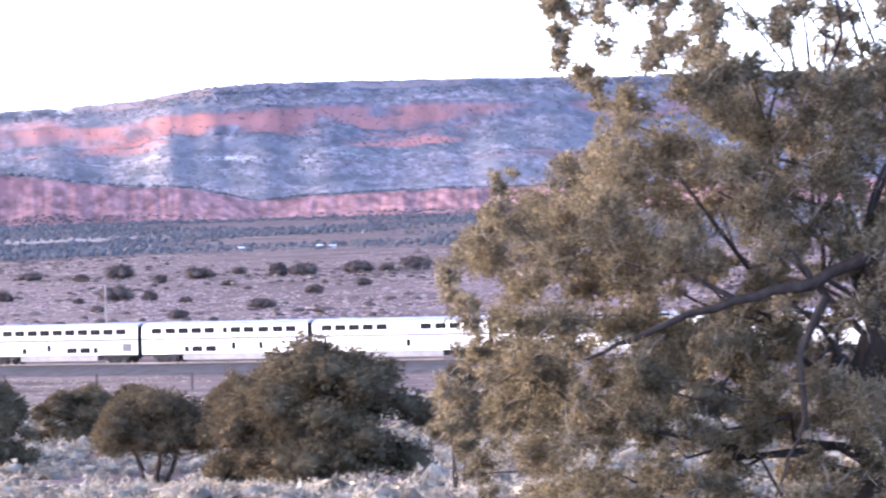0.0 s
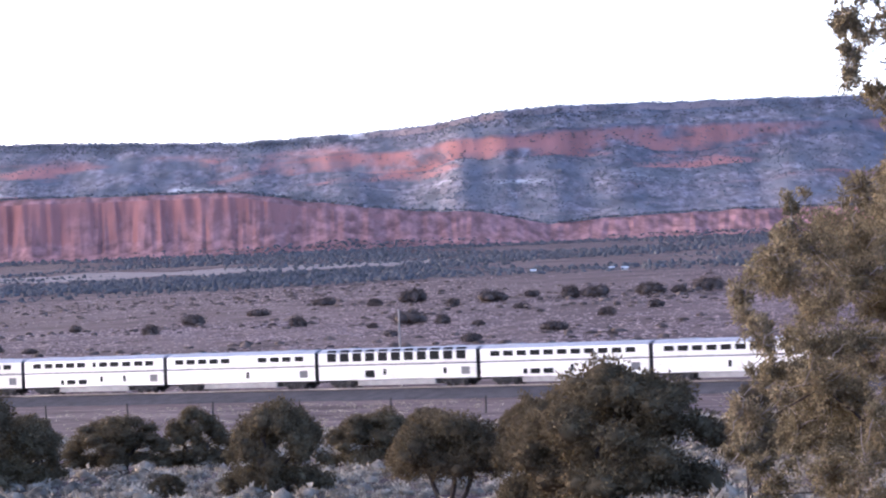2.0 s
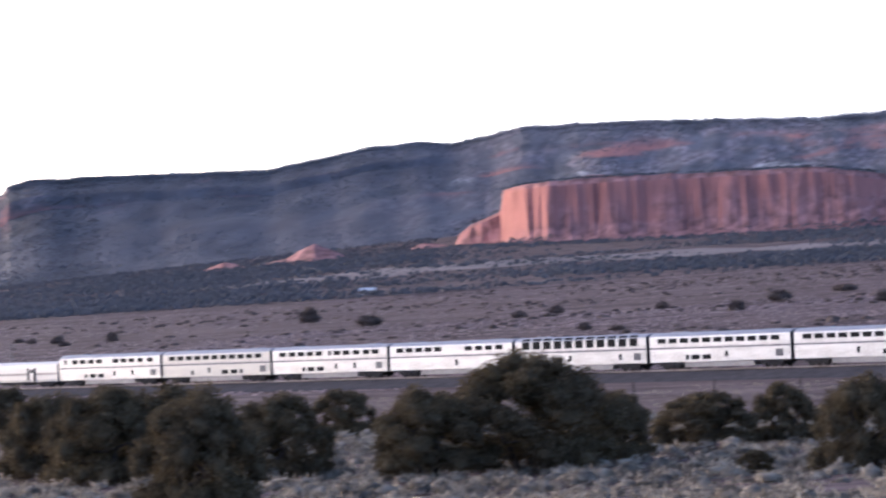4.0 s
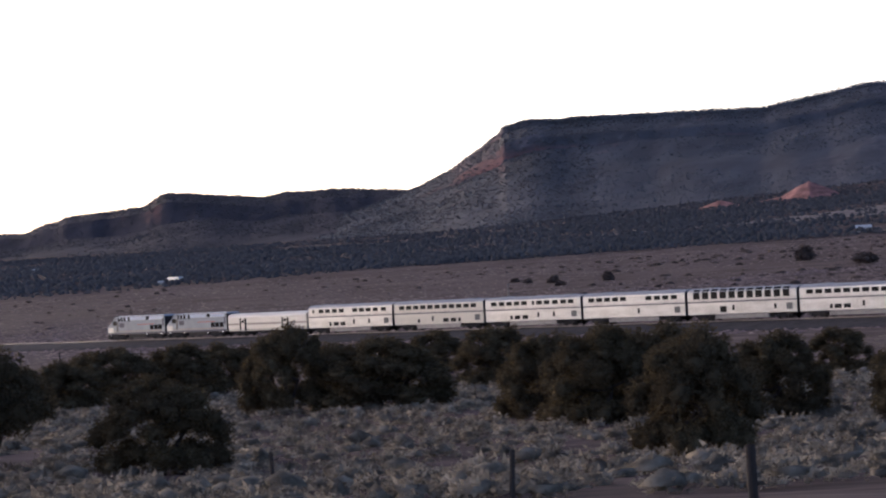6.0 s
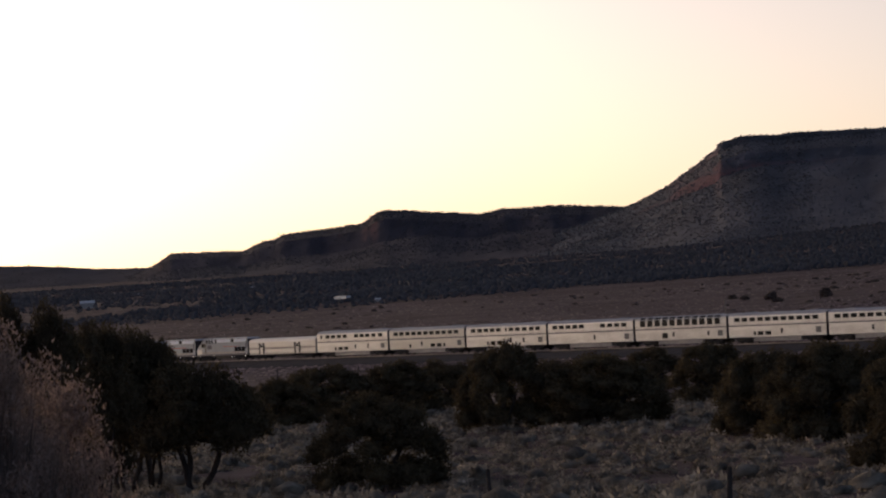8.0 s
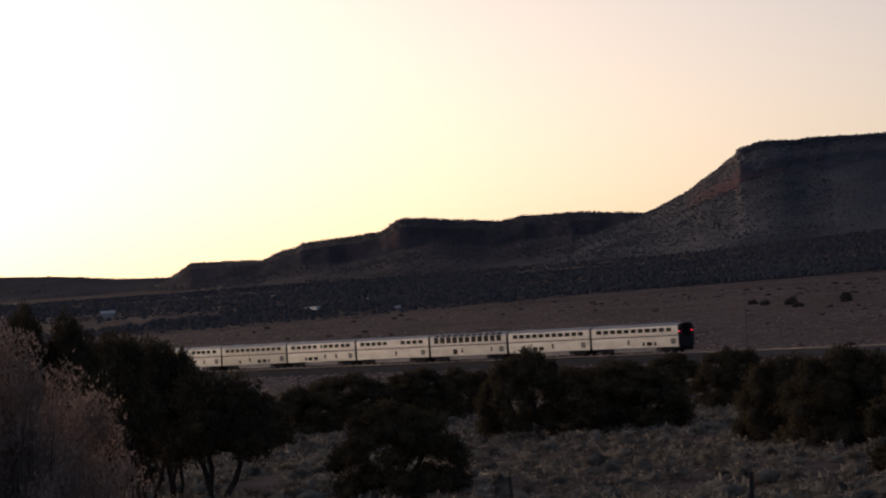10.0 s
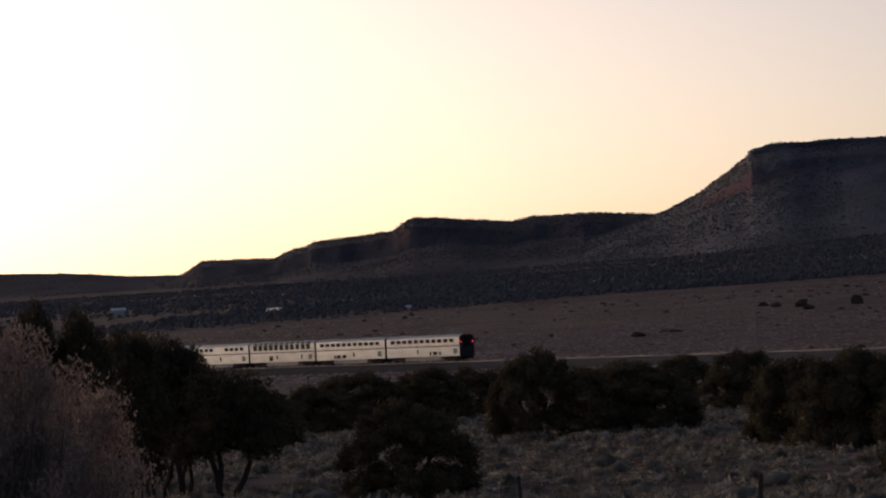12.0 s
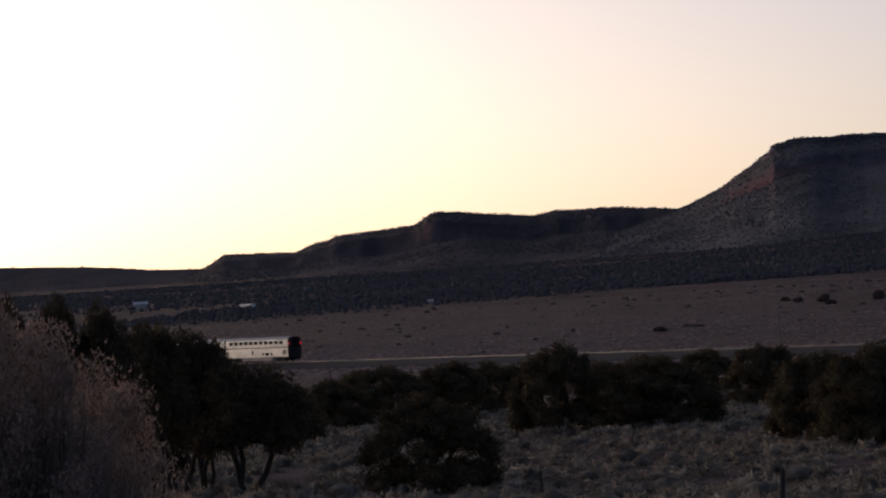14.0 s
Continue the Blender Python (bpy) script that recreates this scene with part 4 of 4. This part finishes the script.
def juniper(seed, width, height, mat, leaves=8000, size=0.092, low=0.12, label="", m=None, lobes=64, full=0.70, stems=3):
    """A bushy juniper: a forked trunk, limbs, and a lumpy crown of dense rounded boughs set with fine sprays."""
    g = np.random.default_rng(seed)
    W, H, base = width / 2, height, height * low
    blobs = []
    for i in range(lobes):
        a, q = i * 2.39996 + g.uniform(-0.4, 0.4), math.sqrt((i + 0.5) / lobes)
        rb = width * g.uniform(0.10, 0.17) * math.sqrt(24 / lobes)
        dome = math.sqrt(max(0.0, 1 - 0.82 * q * q)) * g.uniform(0.86, 1.0)
        top = base + (H - base) * dome - rb * 0.9
        bottom = base + rb * 0.8 + (H - base) * 0.12 * (1 - q)
        z = bottom + (max(top, bottom) - bottom) * (1.0 if i % 2 else (g.uniform(0.2, 0.7) if q < 0.5 else g.uniform(0.0, 0.12)))
        blobs.append((math.cos(a) * q * (W - rb), math.sin(a) * q * (W - rb) * 0.9, z, rb))
    B = np.array(blobs)
    B[:, :2] *= W / (np.abs(B[:, :2]).max(0) + B[:, 3].mean())
    B[:, 2] = base + (B[:, 2] - base) * (H - base) / ((B[:, 2] + B[:, 3] * 0.95).max() - base)
    tree = thing("juniper", m or Matrix.Identity(4), label or "bushy dark olive juniper on dry ground", "tree", "junipers on the flat")
    for k in range(stems):
        a = k * 2.1 + g.uniform(0, 1)
        top = (math.cos(a) * W * 0.32, math.sin(a) * W * 0.32, max(base * 1.25, height * 0.38))
        foot = (math.cos(a) * 0.06 * W, math.sin(a) * 0.06 * W, -0.4)
        part("trunk", tube(foot, top, width * 0.024, width * 0.014, g), M_BARK, tree, "grey-brown twisted stem")
        for x, y, z, r in B[g.integers(0, lobes, 2)]:
            part("limb", tube(top, (x, y, z), width * 0.013, width * 0.005, g, 0.14, 5, 5), M_BARK, tree)
    core = BALL_V[None] * (1 + g.uniform(-0.30, 0.25, (lobes, len(BALL_V), 1))) * (B[:, 3] * full)[:, None, None] * np.array([1, 1, 0.88]) + B[:, None, :3]
    cf = BALL_F[None] + (np.arange(lobes) * len(BALL_V))[:, None, None]
    pick = g.choice(lobes, leaves, p=B[:, 3] ** 2 / (B[:, 3] ** 2).sum())
    d = g.normal(0, 1, (leaves, 3)) + np.array([0, 0, 0.2])
    d /= np.linalg.norm(d, axis=1, keepdims=True)
    lump = 0.12 * np.sin(d[:, :1] * 9 + pick[:, None]) * np.sin(d[:, 1:2] * 8) * np.sin(d[:, 2:] * 8 + 1)
    p = B[pick, :3] + d * B[pick, 3:] * (g.uniform(0.62, 1.16, (leaves, 1)) + lump) * np.array([1, 1, 0.9])
    V, F = leaf_tufts(p, d, size, 4, seed, 0.7, 0.28)
    F = np.concatenate([cf.reshape(-1, 3), F + lobes * len(BALL_V)])
    part("crown", mesh_np("crown", np.concatenate([core.reshape(-1, 3), V]), F), mat, tree, "dense scaly evergreen foliage")
    return tree


def stand(turn, r, spin, scale):
    p = at(turn, r)
    return pose(p.x, p.y, float(ground_z(p.x, p.y)), 0, 0, spin) @ Matrix.Diagonal((scale[0], scale[0], scale[1], 1))


def base_range(turn, el):
    """Distance at which the land meets the line of sight at that angle."""
    rs = np.linspace(20, 480, 2000)
    p = np.stack([-np.sin(radians(turn)) * rs, np.cos(radians(turn)) * rs])
    e = np.degrees(np.arctan2(ground_z(p[0], p[1]) - 9.4, rs))
    i = np.argmax(e > el)
    return float(rs[i])


KINDS = [juniper(40 + i, 4.0, 3.0, M_LEAF_B, low=(0.0, 0.03, 0.0, 0.02, 0.06)[i], m=stand(-30 - 4 * i, 200, 0, (1, 1))) for i in range(5)]
TALL = juniper(61, 4.0, 4.6, M_LEAF_B, low=0.40, lobes=44, full=0.6, m=stand(-52, 200, 0, (1, 1)), label="open-crowned juniper on bare trunks")
OPEN = juniper(63, 4.0, 3.0, M_LEAF_B, low=0.30, lobes=40, full=0.6, leaves=6500, m=stand(-58, 200, 0, (1, 1)), label="straggling juniper with bare forked stems")
# kind of growth, turn, elevation of the foot, width and height in degrees
STANDS = [
    (0, 6.28, -2.35, 1.30, 1.06), (1, 4.72, -2.17, 1.55, 0.80), (2, 3.58, -2.16, 0.98, 0.87), (3, 2.42, -2.62, 1.56, 1.40), (4, 0.97, -2.29, 1.52, 0.88),
    (2, 4.03, -2.58, 0.56, 0.33), ("open", -0.10, -2.93, 2.05, 1.50), (4, -2.6, -3.00, 3.00, 2.18), (0, -1.55, -2.95, 1.6, 1.70), (0, 0.21, -1.85, 0.70, 0.44), (1, -1.2, -2.0, 0.8, 0.6),
    (1, 14.29, -2.20, 1.42, 1.23), (3, 12.64, -2.30, 2.29, 1.38), (2, 10.95, -2.37, 1.64, 1.23), (0, 10.02, -1.79, 0.99, 0.70), (3, 7.3, -2.42, 2.6, 1.74), (4, 8.75, -2.46, 1.7, 1.35), (0, 6.05, -2.30, 1.15, 1.0),
    (2, 13.5, -2.32, 1.70, 1.40), (4, 12.11, -2.92, 1.95, 1.94), (0, 14.99, -1.70, 1.23, 0.88), (3, 18.03, -1.93, 1.30, 1.27), (1, 16.62, -1.94, 1.95, 1.04), (2, 15.9, -1.45, 1.05, 0.60), (0, 17.3, -1.80, 1.1, 0.86),
    (4, 18.9, -1.60, 1.25, 0.74), (0, 20.6, -1.67, 1.50, 0.82), (2, 19.6, -1.65, 1.30, 0.80), (3, 19.93, -2.71, 1.86, 1.40), ("open", 22.58, -2.62, 2.37, 1.98), (1, 22.1, -1.9, 1.3, 0.85), (4, 21.3, -1.75, 1.2, 0.75),
    ("tall", 25.26, -3.0, 0.95, 3.45), ("tall", 24.61, -3.0, 1.25, 3.30), ("open", 23.6, -2.6, 1.75, 2.55), ("tall", 25.95, -3.0, 1.05, 3.46), ("open", 23.3, -2.3, 1.3, 1.75), ("tall", 26.8, -3.0, 1.3, 3.5), ("tall", 23.15, -2.6, 1.35, 2.36), ("tall", 23.95, -2.7, 1.4, 2.68), (1, 24.4, -2.4, 2.0, 1.5),
    (3, 13.3, -1.9, 1.4, 0.95), (1, -5.4, -2.3, 2.0, 1.4), ("tall", -4.5, -3.15, 0.9, 1.9), (2, -8.0, -2.2, 2.2, 1.4),
]
for i, (kind, a, e, w, h) in enumerate(STANDS):
    r = base_range(a, e)
    w, h = radians(w) * r, radians(h) * r
    if kind in ("tall", "open"):
        copy_thing(TALL if kind == "tall" else OPEN, stand(a, r, (i * 77) % 360, (w / 4.0, h / (4.6 if kind == "tall" else 3.0))))
    else:
        copy_thing(KINDS[kind], stand(a, r, (i * 77) % 360, (w * 1.12 / 4.0, h * 1.03 / 3.0)))


def low_tufts(name, pts, rad, mat, label, spikes=9, seed=1, core=""):
    """Low mounded shrubs made of many short upright sprays, as one object."""
    g = np.random.default_rng(seed)
    n = len(pts)
    d = g.normal(0, 1, (n, spikes, 3))
    d[:, :, 2] = np.abs(d[:, :, 2]) + 0.25
    d /= np.linalg.norm(d, axis=2, keepdims=True)
    if core:
        clumps(core, pts - np.array([0, 0, 0.12]), rad * 0.66, mat, label, "shrubs", 0.66, 0.45)
    p = pts[:, None] + d * rad[:, None, None] * np.array([0.75, 0.75, 0.45])
    V, F = leaf_tufts(p.reshape(-1, 3), d.reshape(-1, 3), np.repeat(rad * 0.30, spikes), 3, seed)
    ob = part(name, mesh_np(name, V, F), mat)
    return tagged(ob, label, "shrubs", kind="stuff")


low_tufts("sagebrush", on_plain(10500, -12, 29, 98, 310, 0.03, -0.3), rng.uniform(0.30, 0.85, 10500) * rng.uniform(0.55, 1.2, 10500), M_SAGE, "grey-green sagebrush tufts on dry ground", 24, 1, "sagebrush_mounds")
low_tufts("dry_grass", on_plain(6000, -12, 29, 110, 300, 0.05, -0.2), rng.uniform(0.10, 0.26, 6000), M_STRAW_PALE, "pale dry bunch grass", 6, 2)
low_tufts("line_side_grass", on_plain(3500, -8, 28, 300, 470, 0.03, -0.1), rng.uniform(0.15, 0.4, 3500), M_SAGE, "pale scrub beside the railway", 6, 3)


def far_range(turn, el):
    """Distance at which the field beyond the line meets the line of sight at that angle."""
    rs = np.linspace(560, 1900, 3000)
    z = ground_z(-np.sin(radians(turn)) * rs, np.cos(radians(turn)) * rs)
    e = np.degrees(np.arctan2(z - 9.4, rs))
    return float(rs[np.argmax(e > el)])


FIELD_KIND = juniper(71, 4.0, 2.4, M_FIELDBUSH, leaves=700, size=0.26, lobes=16, low=0.0, m=stand(-56, 700, 0, (1, 1)), label="brownish rounded shrub on the open field")
FIELD_KINDS = [FIELD_KIND] + [juniper(71 + i, 4.0 + i, 2.4, M_FIELDBUSH, leaves=700, size=0.26, lobes=14, low=0.05, m=stand(-56 - 2 * i, 700, 0, (1, 1)), label="brownish straggling shrub on the open field") for i in (1, 2)]
FIELD_STANDS = [
    (0.96, -0.23, 0.18), (3.56, -0.11, 0.33), (0.40, -0.21, 0.35), (-0.07, -0.21, 0.23), (-0.59, -0.25, 0.18), (-1.70, -0.37, 0.28), (4.18, -0.21, 0.26), (5.27, -0.14, 0.17),
    (2.61, -0.00, 0.23), (2.04, -0.17, 0.28), (-2.47, -0.18, 0.23), (-3.19, -0.08, 0.17), (-3.53, 0.12, 0.26), (-3.12, 0.10, 0.36), (-2.32, 0.09, 0.31), (-1.95, 0.09, 0.30),
    (-1.22, -0.03, 0.20), (-0.81, 0.08, 0.33), (-0.23, 0.04, 0.21), (0.34, 0.10, 0.33), (1.66, 0.12, 0.26), (-2.54, -0.46, 0.18), (-0.47, -0.50, 0.25), (0.69, -0.37, 0.15),
    (0.92, 0.09, 0.25), (-1.39, 0.13, 0.21), (-3.94, 0.13, 0.33), (10.41, -0.10, 0.33), (9.54, -0.19, 0.36), (7.35, -0.17, 0.17), (6.81, -0.13, 0.20), (6.41, -0.40, 0.18),
    (5.94, -0.42, 0.17), (13.28, -0.24, 0.17), (14.10, -0.24, 0.15), (14.46, -0.22, 0.10), (14.64, -0.20, 0.15), (14.07, -0.20, 0.12), (13.99, -0.28, 0.12), (13.29, -0.21, 0.17),
    (16.48, -0.55, 0.17),

]
for i, (a, e, w) in enumerate(FIELD_STANDS):
    r = far_range(a, e)
    w = radians(w) * r
    tagged(copy_thing(FIELD_KINDS[i % 3], stand(a, r, (i * 67) % 360, (w * 1.12 / 4.0, w * (0.48 + 0.08 * (i % 4)) / 2.4))), group="shrubs on the field")
shrubs = np.concatenate([on_plain(1700, -12, 8, 560, 1500, 0.008, 0.05), on_plain(260, 8, 14, 600, 1500, 0.006, 0.1), on_plain(160, 14, 28, 700, 1500, 0.006, 0.1)])


def spiky_tufts(name, pts, rad, tall, mat, label):
    """Low five-sided tufts of grass, as one object."""
    n = len(pts)
    a = np.arange(5)[None] * 2 * math.pi / 5 + rng.uniform(0, 6, (n, 1))
    k = rad[:, None] * rng.uniform(0.7, 1.3, (n, 5))
    rim = np.stack([np.cos(a) * k, np.sin(a) * k, tall[:, None] * rng.uniform(0.05, 0.5, (n, 5))], -1)
    tip = np.concatenate([rng.normal(0, 0.25, (n, 2)) * rad[:, None], tall[:, None]], 1)[:, None]
    v = np.concatenate([rim, tip], 1) + pts[:, None] - np.array([0, 0, 0.08])
    f = np.array([(i, (i + 1) % 5, 5) for i in range(5)])[None] + (np.arange(n) * 6)[:, None, None]
    tagged(part(name, mesh_np(name, v.reshape(-1, 3), f.reshape(-1, 3)), mat), label, "grass", kind="stuff")


grass = np.concatenate([on_plain(30000, -12, 28, 540, 1000, 0.012, -0.3), on_plain(16000, -12, 28, 1000, 1540, 0.008, -0.2)])
spiky_tufts("field_grass", grass, rng.uniform(0.25, 0.7, len(grass)), rng.uniform(0.12, 0.42, len(grass)), M_FIELD, "dry brown bunch grass over the field")
clumps("field_shrubs", shrubs, rng.uniform(0.35, 1.3, len(shrubs)), M_FIELDBUSH, "small dark shrubs dotted over the grassland", "shrubs", 0.6)


def twigs(a, b, g, steps=4, thick=0.013):
    """Many thin crooked three-sided twigs from a to b, as one mesh."""
    n = len(a)
    f = np.linspace(0, 1, steps + 1)[None, :, None]
    p = a[:, None] * (1 - f) + b[:, None] * f + g.normal(0, 0.05, (n, steps + 1, 3)) * np.linalg.norm(b - a, axis=1)[:, None, None] * np.sin(f * math.pi / 1.3)
    ring = np.array([(1, 0, -0.5), (-0.5, 0.87, -0.5), (-0.5, -0.87, 1.0)]) * thick
    v = p[:, :, None] + ring[None, None] * (1 - 0.7 * f)[..., None]
    k = np.array([(i * 3 + j, i * 3 + (j + 1) % 3, i * 3 + 3 + (j + 1) % 3, i * 3 + 3 + j) for i in range(steps) for j in range(3)])
    return mesh_np("dead_twig", v.reshape(-1, 3), (k[None] + (np.arange(n) * 3 * (steps + 1))[:, None, None]).reshape(-1, 4))


def big_tree():
    g = np.random.default_rng(9)
    r = 45.0
    base = at(-10.6, r)
    gz = float(ground_z(base.x, base.y))
    tree = thing("juniper_tree", pose(base.x, base.y, gz), "large old juniper with a spreading open crown and grey dead twigs", "tree")
    lobes = []

    # outline of the crown's open side, from the top down: elevation and turn
    edge = [(-4.5, -4.9), (-3.4, -4.75), (-2.2, -4.25), (-1.6, -4.2), (-0.9, -4.75), (-0.14, -4.2), (0.19, -4.3), (0.75, -4.8), (1.4, -5.1), (1.55, -6.2), (1.86, -6.5), (2.5, -6.7), (2.9, -6.2), (3.3, -5.8), (4.5, -6.0), (6.0, -6.6)]

    def lobe(turn, el, deg):
        p = at(turn, r + g.uniform(-2.4, 2.4), 9.4 + r * math.tan(radians(el)))
        lobes.append((p.x - base.x, p.y - base.y, p.z - gz, radians(deg) * r))
    while len(lobes) < 470:
        el, turn = g.uniform(-4.4, 5.0), g.uniform(-12.4, -4.2)
        deg = g.uniform(0.22, 0.56) if el < 2.7 else g.uniform(0.18, 0.40)
        if turn + deg * 0.9 > float(lerp_table(el, edge)) or (el > 3.0 and g.random() < 0.10):
            continue
        lobe(turn, el, deg)
    for el in np.arange(-3.4, 4.6, 0.13):
        deg = g.uniform(0.16, 0.30)
        lobe(float(lerp_table(el, edge)) - deg * g.uniform(0.3, 1.5), el, deg)
    for k in range(50):
        e = g.uniform(0, 1.6)
        lobe(-9.8 + g.uniform(-1, 1) * (2.4 - e), 5.0 + e, g.uniform(0.25, 0.5))
    part("trunk", tube((0, 0, -0.4), (0.1, 0.1, 2.6), 0.34, 0.26, g, 0.1, 6, 12), M_BARK, tree, "thick shaggy grey-brown trunk")
    tips, ends = [], []
    for x, y, z, q in lobes:
        if g.random() < 0.05:
            part("limb", tube((0, 0, min(2.5, max(0.6, z * 0.55))), (x, y, z), 0.045, 0.008, g, 0.14, 7), M_BARK, tree)
        for k in range(4):
            tips.append((x, y, z))
            ends.append(Vector((x, y, z)) + Vector(g.normal(0, 1, 3)).normalized() * q * g.uniform(0.8, 1.5))
    for rows, thick in ((((-10.9, 0.3), (-9.75, -0.22), (-8.6, -0.42), (-7.3, -0.85), (-6.4, -1.2)), 0.085), (((-9.75, -0.22), (-9.2, 0.5), (-8.4, 1.1)), 0.04),
                        (((-8.6, -0.42), (-7.9, 0.0), (-7.0, 0.15)), 0.035), (((-9.9, -0.4), (-9.5, -1.2), (-9.55, -2.1), (-9.1, -3.2)), 0.055)):
        pts = [at(a, r - 1.6, 9.4 + r * math.tan(radians(e))) - Vector((base.x, base.y, gz)) for a, e in rows]
        for k in range(len(pts) - 1):
            part("limb", tube(pts[k], pts[k + 1], thick * (1 - k / len(pts)), thick * (1 - (k + 1) / len(pts)), g, 0.06, 4, 8), M_BARK, tree, "dark crooked limb")
    ob = part("dead_twig", twigs(np.array(tips), np.array(ends), g), M_TWIG, tree, "bare grey twigs")
    tagged(ob, "bare grey twigs", kind="stuff")
    p, d = crown_points(lobes, 125000, 10, 12, 1.2)
    V, F = leaf_tufts(p, d, 0.050, 4, 11)
    part("crown", mesh_np("crown", V, F), M_LEAF, tree, "olive-brown scaly foliage with gaps")


big_tree()


def dry_bush(turn, r, width, height, n, seed):
    g = np.random.default_rng(seed)
    p = at(turn, r)
    bush = thing("rabbitbrush", pose(p.x, p.y, float(ground_z(p.x, p.y)) - 0.05), "dry brown rabbitbrush with feathery seed heads", "shrub")
    a, q = g.uniform(0, 2 * math.pi, n), np.sqrt(g.random(n))
    top = np.stack([np.cos(a) * q * width / 2, np.sin(a) * q * width / 2, height * np.sqrt(1 - 0.8 * q ** 2) * g.uniform(0.66, 1.04, n) * (1 + 0.22 * np.sin(a * 5 + seed) * q)], -1)
    foot = top * np.array([0.12, 0.12, 0.0])
    mid = foot * 0.45 + top * 0.55 + g.normal(0, 0.05, (n, 3))
    sd = g.normal(0, 1, (n, 3)) * 0.006
    V = np.stack([foot - sd, foot + sd, mid - sd, mid + sd, top], 1)
    F = (np.array([(0, 1, 3), (0, 3, 2), (2, 3, 4)])[None] + (np.arange(n) * 5)[:, None, None]).reshape(-1, 3)
    part("stem", mesh_np("stem", V.reshape(-1, 3), F), M_STRAW, bush, "thin dry stems")
    heads = top[g.choice(n, n // 14, p=top[:, 2] ** 3 / (top[:, 2] ** 3).sum())]
    spots = np.repeat(heads, 34, 0) + g.normal(0, 1, (len(heads) * 34, 3)) * np.array([0.035, 0.035, 0.055])
    V, F = leaf_tufts(spots, np.repeat(np.array([[0, 0, 1.2]]), len(spots), 0), 0.028, 3, seed, 0.5, 0.24)
    part("seed_head", mesh_np("seed_head", V, F), M_PLUME, bush, "pale feathery seed heads")


dry_bush(28.2, 20, 3.3, 2.62, 6000, 3)
dry_bush(25.7, 19.5, 1.3, 2.30, 2400, 4)
dry_bush(24.7, 20.5, 1.0, 2.05, 1800, 5)

# ---- poles, fence, sheds ----


def pole(turn, r, height):
    p = at(turn, r)
    ob = thing("utility_pole", pose(p.x, p.y, float(ground_z(p.x, p.y)) - 0.3), "bare weathered wooden pole beside the railway", "pole", "poles beside the line")
    part("shaft", cyl(bmesh.new(), (0, 0, 0), (0, 0, height), 0.17, 0.12, 10), M_POLE, ob)


pole(14.75, 655, 8.6)
pole(0.57, 507, 11.0)


def fence_post(turn, r, height, girth):
    p = at(turn, r)
    ob = thing("fence_post", pose(p.x, p.y, float(ground_z(p.x, p.y)) - 0.3, g_tilt.uniform(-3, 3), g_tilt.uniform(-3, 3), turn), "weathered wooden fence post in dry grass", "fence post", "posts of the wire fence")
    part("stake", cyl(bmesh.new(), (0, 0, 0), (0, 0, height + 0.3), girth, girth * 0.85, 8), M_POST, ob)


g_tilt = np.random.default_rng(77)
for i in range(50):
    q = on_line(-240 + i * 11.5, 88.0)
    fence_post(math.degrees(math.atan2(-q.x, q.y)), math.hypot(q.x, q.y), 1.6, 0.10)
fence_post(11.33, 47, 1.25, 0.07)
fence_post(14.86, 98, 1.22, 0.075)
fence_post(18.3, 125, 1.3, 0.07)


def shed(turn, r, w, d, h):
    p = at(turn, r)
    ob = thing("shed", pose(p.x, p.y, float(ground_z(p.x, p.y)) - 0.2, 0, 0, turn), "small pale shed with a white metal roof", "shed", "sheds by the juniper belt")
    part("wall", boxm(-w / 2, w / 2, -d / 2, d / 2, 0, h), M_SHEDWALL, ob)
    bmx = extrude_section([(-d / 2 - .3, h), (d / 2 + .3, h), (0, h + d * 0.28)], -w / 2 - .3, w / 2 + .3)
    part("roof", bmx, M_SHED, ob, "white metal roof")


shed(24.02, 1990, 7, 5, 2.8)
shed(9.55, far_range(9.55, 0.27), 6, 4, 2.0)
for turn, r, w in ((-1.42, 1600, 3), (-2.75, 1590, 4), (-2.56, 1600, 3), (19.8, 1600, 3), (18.6, 2350, 3), (21.6, 2420, 4), (23.3, 2500, 4)):
    shed(turn, r, w * 0.65, 2, 1.2)


def lorry():
    """A white box lorry far off on the road below the mesas, its length along X."""
    ob = thing("lorry", Matrix.Identity(4), "white box lorry on the far road", "lorry")
    part("trailer", boxm(-6.0, 3.6, -1.1, 1.1, 0.9, 2.5, bevel=0.08), M_SHED, ob, "white box body")
    part("cab", boxm(3.7, 5.4, -1.1, 1.1, 0.7, 2.3, bevel=0.2), M_SHED, ob)
    part("hood", boxm(5.4, 6.4, -1.0, 1.0, 0.7, 1.5, bevel=0.15), M_SHED, ob)
    part("chassis", boxm(-5.8, 6.2, -0.5, 0.5, 0.6, 0.95), M_TRUCK, ob)
    for x in (-4.6, -3.5, 5.0):
        for y in (-1.0, 1.0):
            part("wheel", cyl(bmesh.new(), (x, y - 0.15, 0.45), (x, y + 0.15, 0.45), 0.45, 0.45, 14), M_BLACK, ob)
    return ob


LORRY = lorry()


def lorry_pose(t):
    p, q = (at(19.784 + (k - 6.5) * 0.359, 1690.0 + 20.0 * (k - 10.0)) for k in (t, t + 0.5))
    return pose(p.x, p.y, float(ground_z(p.x, p.y)), 0, 0, math.degrees(math.atan2(q.y - p.y, q.x - p.x)))


def motions():
    walk(LORRY, [(t, lorry_pose(t)) for t in range(0, 15)])
    for ob, ahead in TRAIN:
        walk(ob, [(t, car_pose(ahead, t)) for t in range(0, 15)])


motions()
